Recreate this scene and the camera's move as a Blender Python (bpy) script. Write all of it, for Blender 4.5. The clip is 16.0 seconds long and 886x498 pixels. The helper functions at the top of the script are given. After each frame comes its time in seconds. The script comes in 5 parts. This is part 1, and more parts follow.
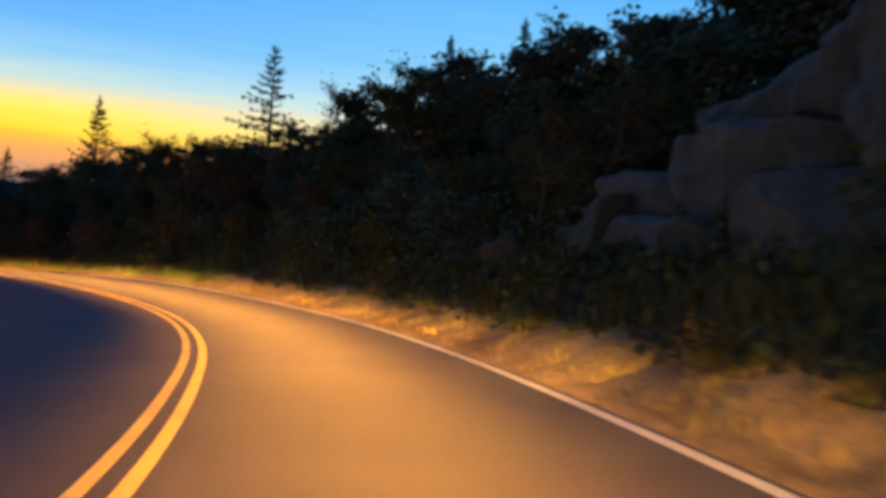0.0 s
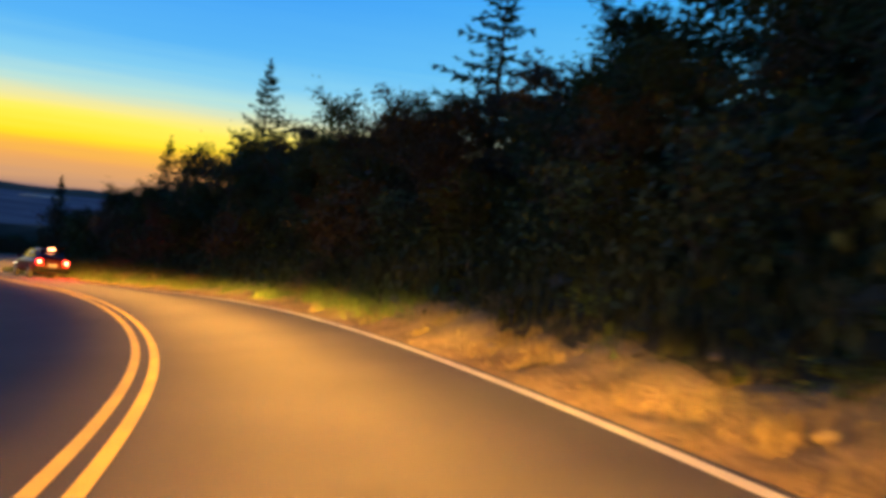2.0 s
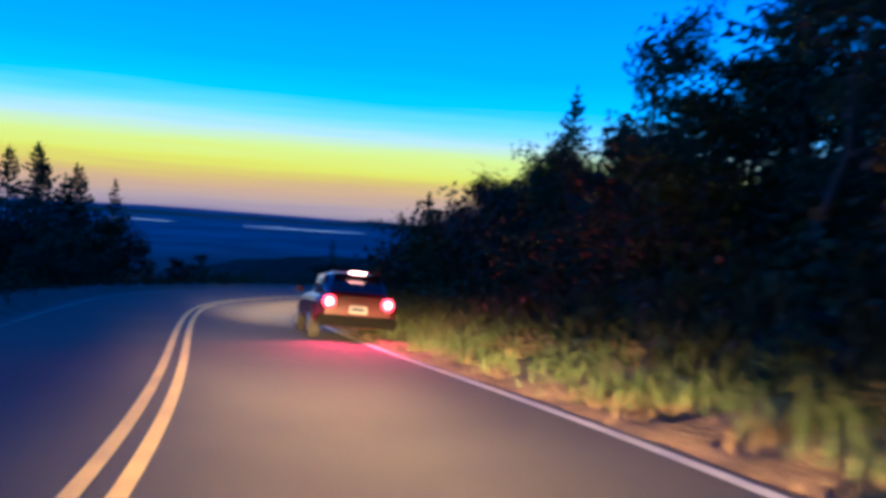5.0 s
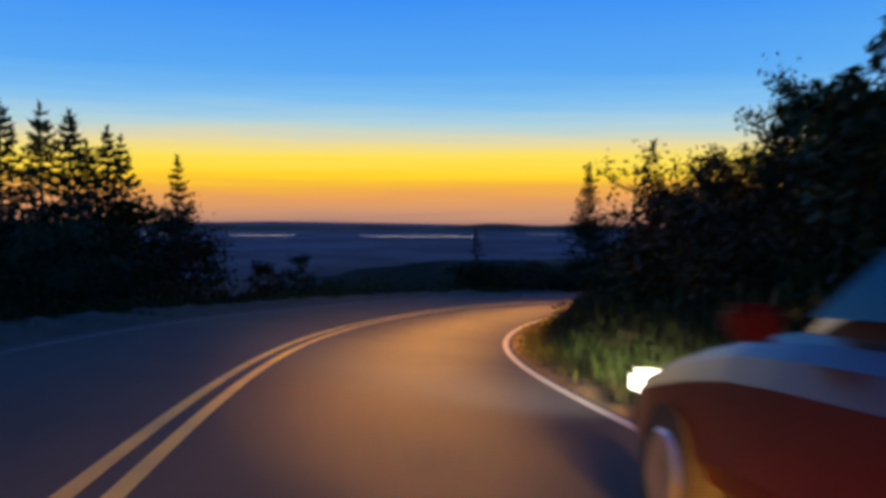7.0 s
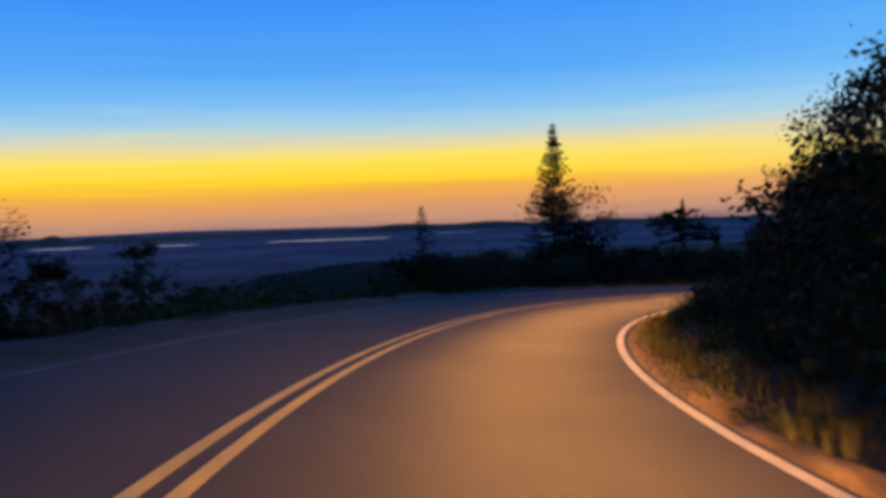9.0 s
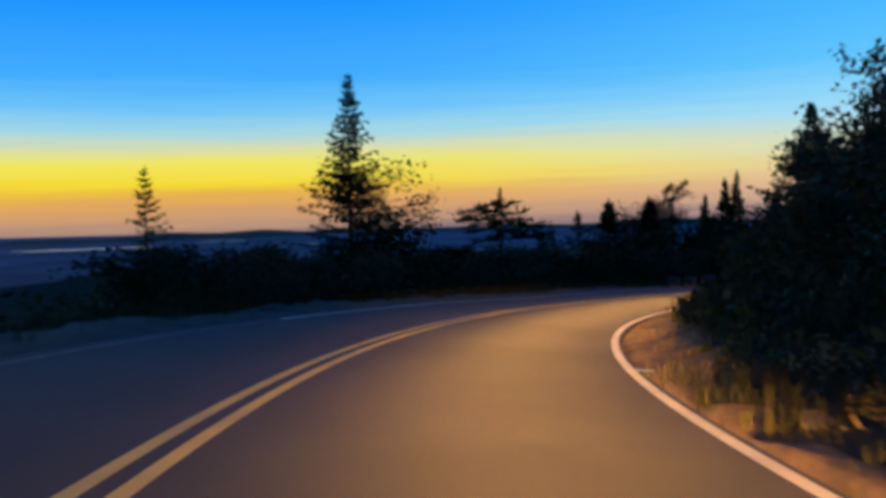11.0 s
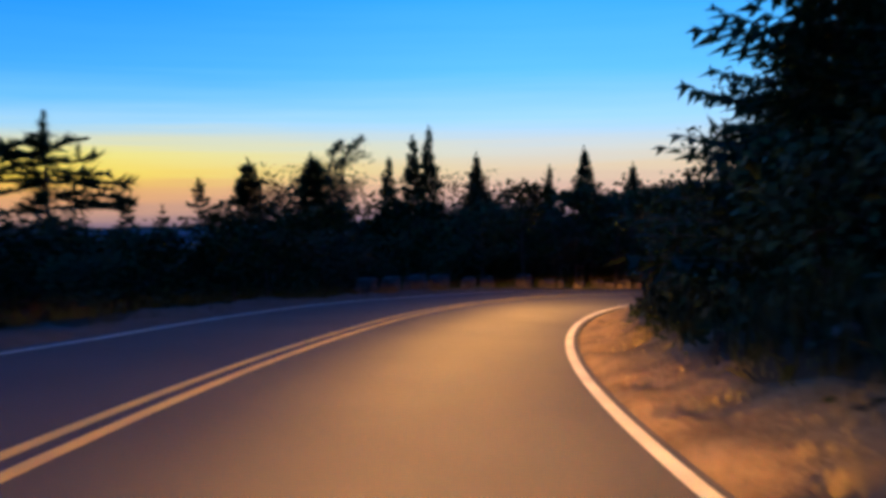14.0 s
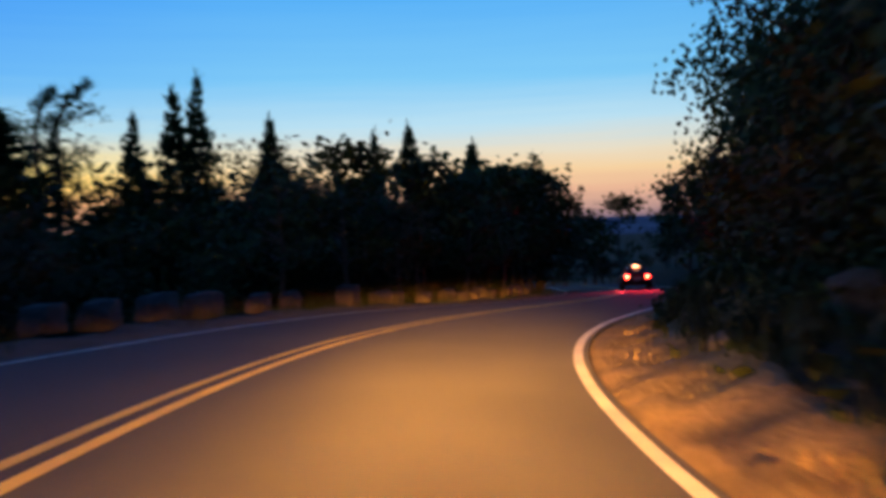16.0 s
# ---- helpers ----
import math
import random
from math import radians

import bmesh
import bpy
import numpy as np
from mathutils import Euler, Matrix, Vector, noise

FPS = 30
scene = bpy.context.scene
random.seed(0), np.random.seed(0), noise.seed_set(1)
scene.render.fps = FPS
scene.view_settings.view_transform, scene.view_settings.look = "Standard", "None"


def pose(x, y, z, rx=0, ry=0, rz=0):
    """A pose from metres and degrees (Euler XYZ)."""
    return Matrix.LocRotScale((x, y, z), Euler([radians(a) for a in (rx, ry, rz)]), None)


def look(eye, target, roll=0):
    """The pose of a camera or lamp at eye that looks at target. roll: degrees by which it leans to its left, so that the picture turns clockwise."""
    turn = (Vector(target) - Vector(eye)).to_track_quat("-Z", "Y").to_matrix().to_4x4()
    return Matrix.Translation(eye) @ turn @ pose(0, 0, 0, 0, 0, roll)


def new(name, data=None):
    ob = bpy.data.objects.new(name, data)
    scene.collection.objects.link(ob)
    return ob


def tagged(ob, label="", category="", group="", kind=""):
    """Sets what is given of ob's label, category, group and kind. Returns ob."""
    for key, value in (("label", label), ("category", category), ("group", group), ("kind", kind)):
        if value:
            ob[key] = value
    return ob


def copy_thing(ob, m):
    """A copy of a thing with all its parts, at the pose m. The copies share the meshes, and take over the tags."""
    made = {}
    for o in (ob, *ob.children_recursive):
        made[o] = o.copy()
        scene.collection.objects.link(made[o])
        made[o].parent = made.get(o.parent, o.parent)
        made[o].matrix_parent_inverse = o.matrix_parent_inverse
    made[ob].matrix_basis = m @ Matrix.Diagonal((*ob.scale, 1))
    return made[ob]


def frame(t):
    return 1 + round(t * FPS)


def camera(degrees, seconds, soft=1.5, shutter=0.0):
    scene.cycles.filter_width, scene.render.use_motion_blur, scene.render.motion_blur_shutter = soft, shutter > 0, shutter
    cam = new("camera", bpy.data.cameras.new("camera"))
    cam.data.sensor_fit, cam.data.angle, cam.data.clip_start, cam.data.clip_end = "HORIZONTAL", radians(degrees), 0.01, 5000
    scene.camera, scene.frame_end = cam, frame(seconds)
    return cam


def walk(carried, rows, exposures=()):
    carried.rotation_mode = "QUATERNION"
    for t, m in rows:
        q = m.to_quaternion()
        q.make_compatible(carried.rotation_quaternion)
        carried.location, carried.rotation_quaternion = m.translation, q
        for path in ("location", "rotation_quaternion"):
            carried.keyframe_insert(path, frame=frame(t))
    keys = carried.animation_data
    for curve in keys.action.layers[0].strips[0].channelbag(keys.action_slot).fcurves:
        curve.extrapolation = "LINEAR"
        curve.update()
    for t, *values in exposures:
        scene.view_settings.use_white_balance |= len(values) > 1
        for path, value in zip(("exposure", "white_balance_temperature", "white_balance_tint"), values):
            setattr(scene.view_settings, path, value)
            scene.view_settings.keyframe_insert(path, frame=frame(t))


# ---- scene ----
cam = camera(50.0, 16.0, soft=4.0, shutter=0.5)

# the drive: seconds, place, and the camera's turn
PATH = [
    (0.0, -0.32, 0.10, 1.03, 87.34, -5.63, -6.05),
    (0.5, -0.45, 5.73, 0.49, 87.48, -5.84, -3.80),
    (1.0, -1.04, 11.17, -0.02, 87.78, -6.19, -1.11),
    (1.5, -1.63, 16.47, -0.48, 87.85, -6.26, 2.43),
    (2.0, -2.69, 21.55, -0.95, 87.91, -6.41, 6.14),
    (2.5, -3.97, 26.45, -1.39, 87.82, -6.18, 10.05),
    (3.0, -5.61, 31.09, -1.80, 87.90, -5.68, 14.02),
    (3.5, -7.55, 35.53, -2.19, 88.00, -5.58, 17.88),
    (4.0, -9.79, 39.79, -2.56, 88.27, -5.40, 21.51),
    (4.5, -12.23, 43.93, -2.92, 88.26, -4.96, 25.14),
    (5.0, -14.92, 47.87, -3.30, 87.78, -3.93, 28.15),
    (5.5, -17.77, 51.68, -3.71, 87.52, -2.90, 31.30),
    (6.0, -20.78, 55.35, -4.12, 87.43, -1.96, 34.21),
    (6.5, -23.87, 58.90, -4.52, 87.53, -1.07, 35.14),
    (7.0, -26.89, 62.37, -4.90, 87.65, -0.31, 35.05),
    (7.5, -29.80, 65.72, -5.25, 87.73, 0.81, 34.99),
    (8.0, -32.58, 68.94, -5.58, 87.82, 1.63, 34.47),
    (8.5, -35.11, 72.15, -5.91, 87.76, 1.92, 32.36),
    (9.0, -37.41, 75.40, -6.23, 87.62, 2.06, 29.39),
    (9.5, -39.50, 78.72, -6.55, 87.61, 2.01, 26.28),
    (10.0, -41.40, 82.13, -6.85, 87.73, 1.76, 23.07),
    (10.5, -43.09, 85.66, -7.13, 87.77, 1.32, 19.33),
    (11.0, -44.49, 89.36, -7.41, 87.73, 1.70, 15.63),
    (11.5, -45.73, 93.17, -7.68, 87.73, 1.87, 11.98),
    (12.0, -46.68, 97.15, -7.97, 87.72, 2.11, 8.79),
    (12.5, -47.40, 101.32, -8.27, 87.58, 1.36, 4.95),
    (13.0, -47.73, 105.74, -8.61, 87.53, 1.81, 1.01),
    (13.5, -47.92, 110.33, -8.96, 87.33, 1.30, -3.00),
    (14.0, -47.77, 115.05, -9.31, 87.37, 0.97, -6.62),
    (14.5, -47.31, 119.81, -9.65, 87.59, 0.47, -10.25),
    (15.0, -46.82, 123.25, -9.89, 87.79, 0.8, -12.97),
    (15.5, -46.34, 125.71, -10.07, 87.78, 1.21, -14.42),
    (16.0, -45.22, 130.83, -10.44, 87.59, 2.22, -18.58),
]
# the clip's tint drifts: seconds, stops, kelvin, tint
TINTS = [(0.0, 0.15, 6500, 9), (1.5, 0.1, 6200, -4), (2.5, 0.05, 5900, -8), (3.0, 0.05, 5500, -6), (3.8, 0.05, 5000, 9), (4.5, 0.05, 3750, 7), (5.2, 0.0, 3450, 1), (7.3, -0.15, 6000, 12), (8.2, -0.15, 5900, 16), (10.3, -0.1, 5300, -4),
         (11.0, -0.15, 5100, -6), (11.6, -0.15, 5200, -5), (12.5, -0.1, 4950, 8), (13.5, -0.1, 4500, 6), (14.5, -0.05, 5200, 9), (15.4, -0.1, 5200, 9), (16.0, -0.05, 6000, 8)]
walk(cam, [(t, pose(*row)) for t, *row in PATH], TINTS)

# the road's bend (1/100 m, every 6.3 m), fall and cross slope (degrees, every 15.75 m)
BEND = [0.36, 0.65, 0.98, 1.23, 1.26, 1.28, 1.36, 1.35, 1.29, 1.13, 1.20, 0.23, -0.23, -0.38, -1.17, -1.40, -1.50, -1.51, -1.65, -1.61, -1.40, -1.63, -1.31, -1.29, -1.23, -1.50, -2.06, -1.83, -0.86, 0.36, 0.80, 0.83, 0.78, 0.73, 0.68, 0.65, 0.63]
GRADE = [-5.92, -5.14, -4.99, -4.25, -5.07, -4.54, -4.60, -3.80, -4.22, -3.95, -3.84, -4.30, -4.30, -4.30, -4.30]
BANK = [-3.14, -4.11, -4.87, -5.33, -1.28, 2.14, 4.12, 3.81, 3.88, 3.10, 3.82, 1.93, 0.23, -0.45, -0.57]

# ------------------------------------------------------------------ sky and light
GLOW = 42.0  # the afterglow's bearing, degrees left of +y


def build_sky():
    world = bpy.data.worlds.new("dusk_sky")
    scene.world = world
    world.use_nodes = True
    nt = world.node_tree
    nt.nodes.clear()
    N, L = nt.nodes.new, nt.links.new
    co = N("ShaderNodeTexCoord")
    norm = N("ShaderNodeVectorMath")
    norm.operation = "NORMALIZE"
    sep = N("ShaderNodeSeparateXYZ")
    L(co.outputs["Generated"], norm.inputs[0])
    L(norm.outputs[0], sep.inputs[0])

    def math_node(op, a, b=None):
        m = N("ShaderNodeMath")
        m.operation = op
        for i, v in enumerate((a, b)):
            if v is None:
                continue
            if isinstance(v, (int, float)):
                m.inputs[i].default_value = v
            else:
                L(v, m.inputs[i])
        return m.outputs[0]

    def ramp(fac, stops):
        r = N("ShaderNodeValToRGB")
        e = r.color_ramp.elements
        while len(e) < len(stops):
            e.new(0.5)
        for el, (pos, col) in zip(e, stops):
            el.position, el.color = pos, (*col, 1)
        L(fac, r.inputs[0])
        return r.outputs[0]

    # thin level cloud streaks bend the bands a little
    streak = N("ShaderNodeTexNoise")
    streak.inputs["Scale"].default_value = 5.0
    streak.inputs["Detail"].default_value = 4.0
    mp = N("ShaderNodeMapping")
    mp.inputs["Scale"].default_value = (1.0, 1.0, 26.0)
    L(norm.outputs[0], mp.inputs[0])
    L(mp.outputs[0], streak.inputs["Vector"])
    wob = math_node("MULTIPLY", math_node("SUBTRACT", streak.outputs[0], 0.5), 0.019)
    height = math_node("MULTIPLY", math_node("ADD", math_node("ADD", sep.outputs["Z"], 0.02), wob), 1.0)
    warm = ramp(height, WARM_SKY)
    cool = ramp(height, COOL_SKY)
    # towards and away from the glow
    gx, gy = -math.sin(radians(GLOW)), math.cos(radians(GLOW))
    dot = math_node("ADD", math_node("MULTIPLY", sep.outputs["X"], gx), math_node("MULTIPLY", sep.outputs["Y"], gy))
    side = N("ShaderNodeMapRange")
    side.interpolation_type = "SMOOTHSTEP"
    side.inputs["From Min"].default_value = 0.56
    side.inputs["From Max"].default_value = 0.99
    L(dot, side.inputs["Value"])
    mix = N("ShaderNodeMix")
    mix.data_type = "RGBA"
    L(side.outputs[0], mix.inputs["Factor"])
    L(cool, mix.inputs["A"])
    L(warm, mix.inputs["B"])
    bg = N("ShaderNodeBackground")
    # the sky dims away from the glow
    dim = N("ShaderNodeMapRange")
    dim.interpolation_type = "SMOOTHSTEP"
    dim.inputs["From Min"].default_value, dim.inputs["From Max"].default_value = -0.7, 0.4
    dim.inputs["To Min"].default_value, dim.inputs["To Max"].default_value = 0.5 * SKY_STRENGTH, SKY_STRENGTH
    L(dot, dim.inputs["Value"])
    L(dim.outputs[0], bg.inputs["Strength"])
    L(mix.outputs["Result"], bg.inputs["Color"])
    out = N("ShaderNodeOutputWorld")
    L(bg.outputs[0], out.inputs["Surface"])


SKY_STRENGTH = 0.9
# positions are the sine of the height above the level line, plus 0.02
WARM_SKY = [(0.0, (0.28, 0.17, 0.20)), (0.015, (0.76, 0.36, 0.19)), (0.033, (1.04, 0.43, 0.115)), (0.045, (1.18, 0.56, 0.05)), (0.056, (1.34, 0.83, 0.02)),
            (0.076, (1.30, 0.93, 0.10)), (0.093, (1.0, 0.84, 0.44)), (0.109, (0.58, 0.79, 0.80)), (0.132, (0.30, 0.64, 0.96)), (0.165, (0.15, 0.48, 1.0)), (0.26, (0.052, 0.30, 1.0)),
            (0.45, (0.045, 0.22, 0.82)), (1.0, (0.03, 0.085, 0.38))]
COOL_SKY = [(0.0, (0.18, 0.13, 0.20)), (0.014, (0.56, 0.32, 0.28)), (0.034, (1.0, 0.54, 0.33)), (0.058, (1.12, 0.74, 0.38)),
            (0.078, (1.0, 0.84, 0.60)), (0.108, (0.62, 0.86, 0.95)), (0.155, (0.28, 0.68, 1.0)), (0.26, (0.10, 0.46, 1.0)),
            (0.45, (0.03, 0.16, 0.60)), (1.0, (0.014, 0.048, 0.2))]
build_sky()

# the last light over the horizon, wide and weak
afterglow = new("afterglow_sun", bpy.data.lights.new("afterglow_sun", "SUN"))
afterglow.data.energy, afterglow.data.angle, afterglow.data.color = 0.12, radians(25), (1.0, 0.62, 0.28)
g_dir = Vector((-math.sin(radians(GLOW)), math.cos(radians(GLOW)), math.tan(radians(5))))
afterglow.matrix_world = look(g_dir * 100, (0, 0, 0))

# ------------------------------------------------------------------ the road's line
def spline(x, x0, step, values):
    v = np.array([2 * values[0] - values[1], *values, 2 * values[-1] - values[-2]])
    u = np.clip((np.asarray(x, float) - x0) / step, 0, len(values) - 1.001)
    i = u.astype(int)
    f = u - i
    a, b, c, d = v[i], v[i + 1], v[i + 2], v[i + 3]
    return b + 0.5 * f * (c - a + f * (2 * a - 5 * b + 4 * c - d + f * (3 * (b - c) + d - a)))


DS = 0.75
S_MIN, S_MAX = -45.0, 330.0
RS = np.arange(S_MIN, S_MAX, DS)


def road_line():
    bend = np.where(RS < 215, spline(RS, -6.3, 6.3, BEND), 0.0) / 100
    fall = np.radians(spline(RS, -6.3, 15.75, GRADE))
    bank = np.radians(spline(RS, -6.3, 15.75, BANK))
    zero = int(round(-S_MIN / DS))

    def run(a):
        c = np.concatenate([[0], np.cumsum((a[1:] + a[:-1]) / 2 * DS)])
        return c - c[zero]

    turn = run(bend)
    ahead = np.stack([-np.sin(turn) * np.cos(fall), np.cos(turn) * np.cos(fall), np.sin(fall)], 1)
    place = np.stack([run(ahead[:, 0]), run(ahead[:, 1]), run(ahead[:, 2])], 1)
    flat = np.stack([np.cos(turn), np.sin(turn), 0 * turn], 1)
    up = np.cross(flat, ahead)
    right = flat * np.cos(bank)[:, None] - up * np.sin(bank)[:, None]
    return turn, place, right, ahead, np.cross(right, ahead)


TURN, PLACE, RIGHT, AHEAD, UP = road_line()


def crown(d, s):
    """How far the far lane falls away from the middle of the road."""
    return np.interp(s, (60, 80, 132, 142, 158, 168), (0.03, 0.012, 0.012, 0.05, 0.05, 0.02)) * np.clip(-1.32 - d, 0, 4.5)


def at_road(s, d, h=0.0):
    """The point h above the road's plane, s along it and d to the right of the driven line."""
    u = (s - S_MIN) / DS
    i = max(0, min(int(u), len(RS) - 2))
    f = u - i
    m = lambda a: a[i] * (1 - f) + a[i + 1] * f
    return Vector(m(PLACE) + d * m(RIGHT) + (h - float(crown(d, s))) * m(UP))


def heading(s):
    return math.degrees(float(np.interp(s, RS, TURN)))


WHITE_R, YELLOW, WHITE_L = 2.18, -1.29, -4.42  # edge line, middle of the double line, far edge line
EDGE_R, EDGE_L = 2.31, -4.75


def widening(s):
    """The far lane is wider in the first bend."""
    return 1.0 * (1 - smooth(25, 55, s))


def middle_shift(s):
    """The double line lies a little further out in the second bend."""
    return -0.09 * float(smooth(62, 80, s)) + 0.15 * float(smooth(128, 146, s)) - 0.05 * float(smooth(5, 11, s) - smooth(26, 36, s))


def smooth(a, b, x):
    t = np.clip((x - a) / (b - a), 0, 1)
    return t * t * (3 - 2 * t)


LOW = -66.0  # the lowland and the bay


def wave(x, y, size, seed=0.0):
    """Soft uneven ground, about -1 to 1."""
    a = np.sin(x / size + 1.7 * np.sin(y / size * 0.73 + seed) + seed) * np.cos(y / size * 1.1 - 1.3 * np.sin(x / size * 0.61 + 2 * seed))
    b = np.sin(x / size * 2.3 - y / size * 1.9 + 3 * seed) * 0.4
    return (a + b) / 1.4


def ground_height(x, y, bed=0.0):
    """Height of the land at x, y (arrays): a hill on the road's right, a falling slope on its left. bed: how deep it is cut under the verges."""
    x, y = np.atleast_1d(np.asarray(x, float)), np.atleast_1d(np.asarray(y, float))
    out = np.empty(len(x))
    for a in range(0, len(x), 4000):
        px, py = x[a:a + 4000], y[a:a + 4000]
        d2 = (px[:, None] - PLACE[None, :, 0]) ** 2 + (py[:, None] - PLACE[None, :, 1]) ** 2
        i = d2.argmin(1)
        side = (px - PLACE[i, 0]) * RIGHT[i, 0] + (py - PLACE[i, 1]) * RIGHT[i, 1]
        far = np.sqrt(d2[np.arange(len(px)), i])
        d = np.where(side > 0, 1, -1) * far
        s = RS[i]
        rx = RIGHT[i, 2] / np.hypot(RIGHT[i, 0], RIGHT[i, 1])
        base = PLACE[i, 2] + np.clip(d, -8, 6) * rx - crown(d, s)
        # right: verge, then the bank and the hill
        steep = 0.41 - 0.09 * smooth(78, 100, s)
        r = np.maximum(d - 2.75, 0)
        hill = np.where(r < 1.4, 0.32 * r + 0.09 * r * r, 0.624 + (r - 1.4) * steep)
        hill = np.where(r > 22, 0.624 + 20.6 * steep + (r - 22) * 0.22, hill)
        hill = np.minimum(hill, 26) * (1 - smooth(120, 700, r))
        rough_r = wave(px, py, 1.1, 0.6) * 0.07 * smooth(2.7, 3.4, d) + wave(px, py, 3.1) * 0.3 * smooth(3.8, 7, d) + wave(px, py, 9.0, 1.3) * 0.9 * smooth(6, 14, d)
        # left: shoulder, then the slope down to the lowland
        ends = smooth(-44, -15, s) * (1 - smooth(235, 315, s))
        hill, rough_r = hill * ends, rough_r * ends
        wide = widening(s)
        l = np.maximum(-d - 6.6 - wide, 0)
        drop = -np.where(l < 40, 0.16 * l, 6.4 + (l - 40) * 0.27)
        rough_l = wave(px, py, 4.0, 2.1) * 0.3 * smooth(7, 11, -d) + wave(px, py, 17.0, 0.4) * 1.2 * smooth(14, 40, -d)
        z = np.where(d > 0, base + hill + rough_r, base + (drop + rough_l) * ends)
        down = smooth(250, 700, far)
        z = z * (1 - down) + LOW * down
        z = np.maximum(z, LOW + 1.5 * wave(px, py, 160.0, 0.8) * smooth(500, 900, far))
        # the roadbed lies a little under the asphalt
        out[a:a + 4000] = np.where((d > EDGE_L - wide - (0.9 if bed else 0.0)) & (d < EDGE_R + (0.45 if bed else 0.0)), base - 0.10 - bed, z - 0.02 - bed * (1 - smooth(4.6, 5.4, d)) * (1 - smooth(5.6, 6.3, -d)))
    return out


def ground_at(x, y):
    return float(ground_height([x], [y])[0])


def spot(s, d):
    p = at_road(s, d)
    return p.x, p.y, ground_at(p.x, p.y)


# ------------------------------------------------------------------ the driver's low beams
# The dipped headlamps light the lane as the car goes; here they stand in the lane at even steps of its way.
BEAM = 2000.0


def headlamp(s):
    lamp = bpy.data.lights.new("headlamp", "SPOT")
    lamp.energy, lamp.color = BEAM, (1.0, 0.37, 0.045)
    lamp.spot_size, lamp.spot_blend, lamp.shadow_soft_size = radians(29), 1.0, 0.15
    lamp.use_nodes = True
    fall = lamp.node_tree.nodes.new("ShaderNodeLightFalloff")
    fall.inputs["Strength"].default_value = 1.0
    lamp.node_tree.links.new(fall.outputs["Linear"], lamp.node_tree.nodes["Emission"].inputs["Strength"])
    lamp.energy *= 1.68 - 0.36 * float(smooth(36, 52, s)) - 0.27 * float(smooth(66, 76, s)) + 0.45 * float(smooth(116, 136, s))
    ob = new("headlamp", lamp)
    eye, aim = at_road(s, 0.35, 0.75), at_road(s + 7.0, 0.15 + 0.75 * smooth(65, 85, s), 0.0)
    # a flat, wide beam, cut off above
    ob.matrix_world = look(eye, aim) @ Matrix.Diagonal((1.0, 0.44, 1.0, 1.0))
    return ob


def kerb_lamp(s, power):
    """The kerb-side part of the dipped beam, which lights the bank."""
    lamp = bpy.data.lights.new("headlamp", "SPOT")
    lamp.energy, lamp.color = power, (1.0, 0.48, 0.065)
    lamp.spot_size, lamp.spot_blend, lamp.shadow_soft_size = radians(30), 1.0, 0.15
    lamp.use_nodes = True
    fall = lamp.node_tree.nodes.new("ShaderNodeLightFalloff")
    fall.inputs["Strength"].default_value = 1.0
    lamp.node_tree.links.new(fall.outputs["Linear"], lamp.node_tree.nodes["Emission"].inputs["Strength"])
    new("headlamp", lamp).matrix_world = look(at_road(s, 0.9, 0.75), at_road(s + 7.5, 3.3, -0.15)) @ Matrix.Diagonal((1.0, 0.34, 1.0, 1.0))


def stray_lamp(s):
    """The weak light that the lamps throw over the bank and its trees."""
    lamp = bpy.data.lights.new("headlamp", "SPOT")
    lamp.energy, lamp.color = 330.0, (1.0, 0.5, 0.12)
    lamp.spot_size, lamp.spot_blend, lamp.shadow_soft_size = radians(75), 1.0, 0.15
    new("headlamp", lamp).matrix_world = look(at_road(s, 0.6, 0.75), at_road(s + 10, 5.0, 1.4))


for step in range(7):
    stray_lamp(-4 + step * 8.0)
for step in range(80):
    if not 55 < -9 + step * 2.0 < 70:  # none close behind the other car
        headlamp(-9 + step * 2.0)
for step in range(26):
    s = -7.5 + step * 6.25
    if s < 48 or s > 116:
        kerb_lamp(s, 1300.0 if s < 60 else 320.0)


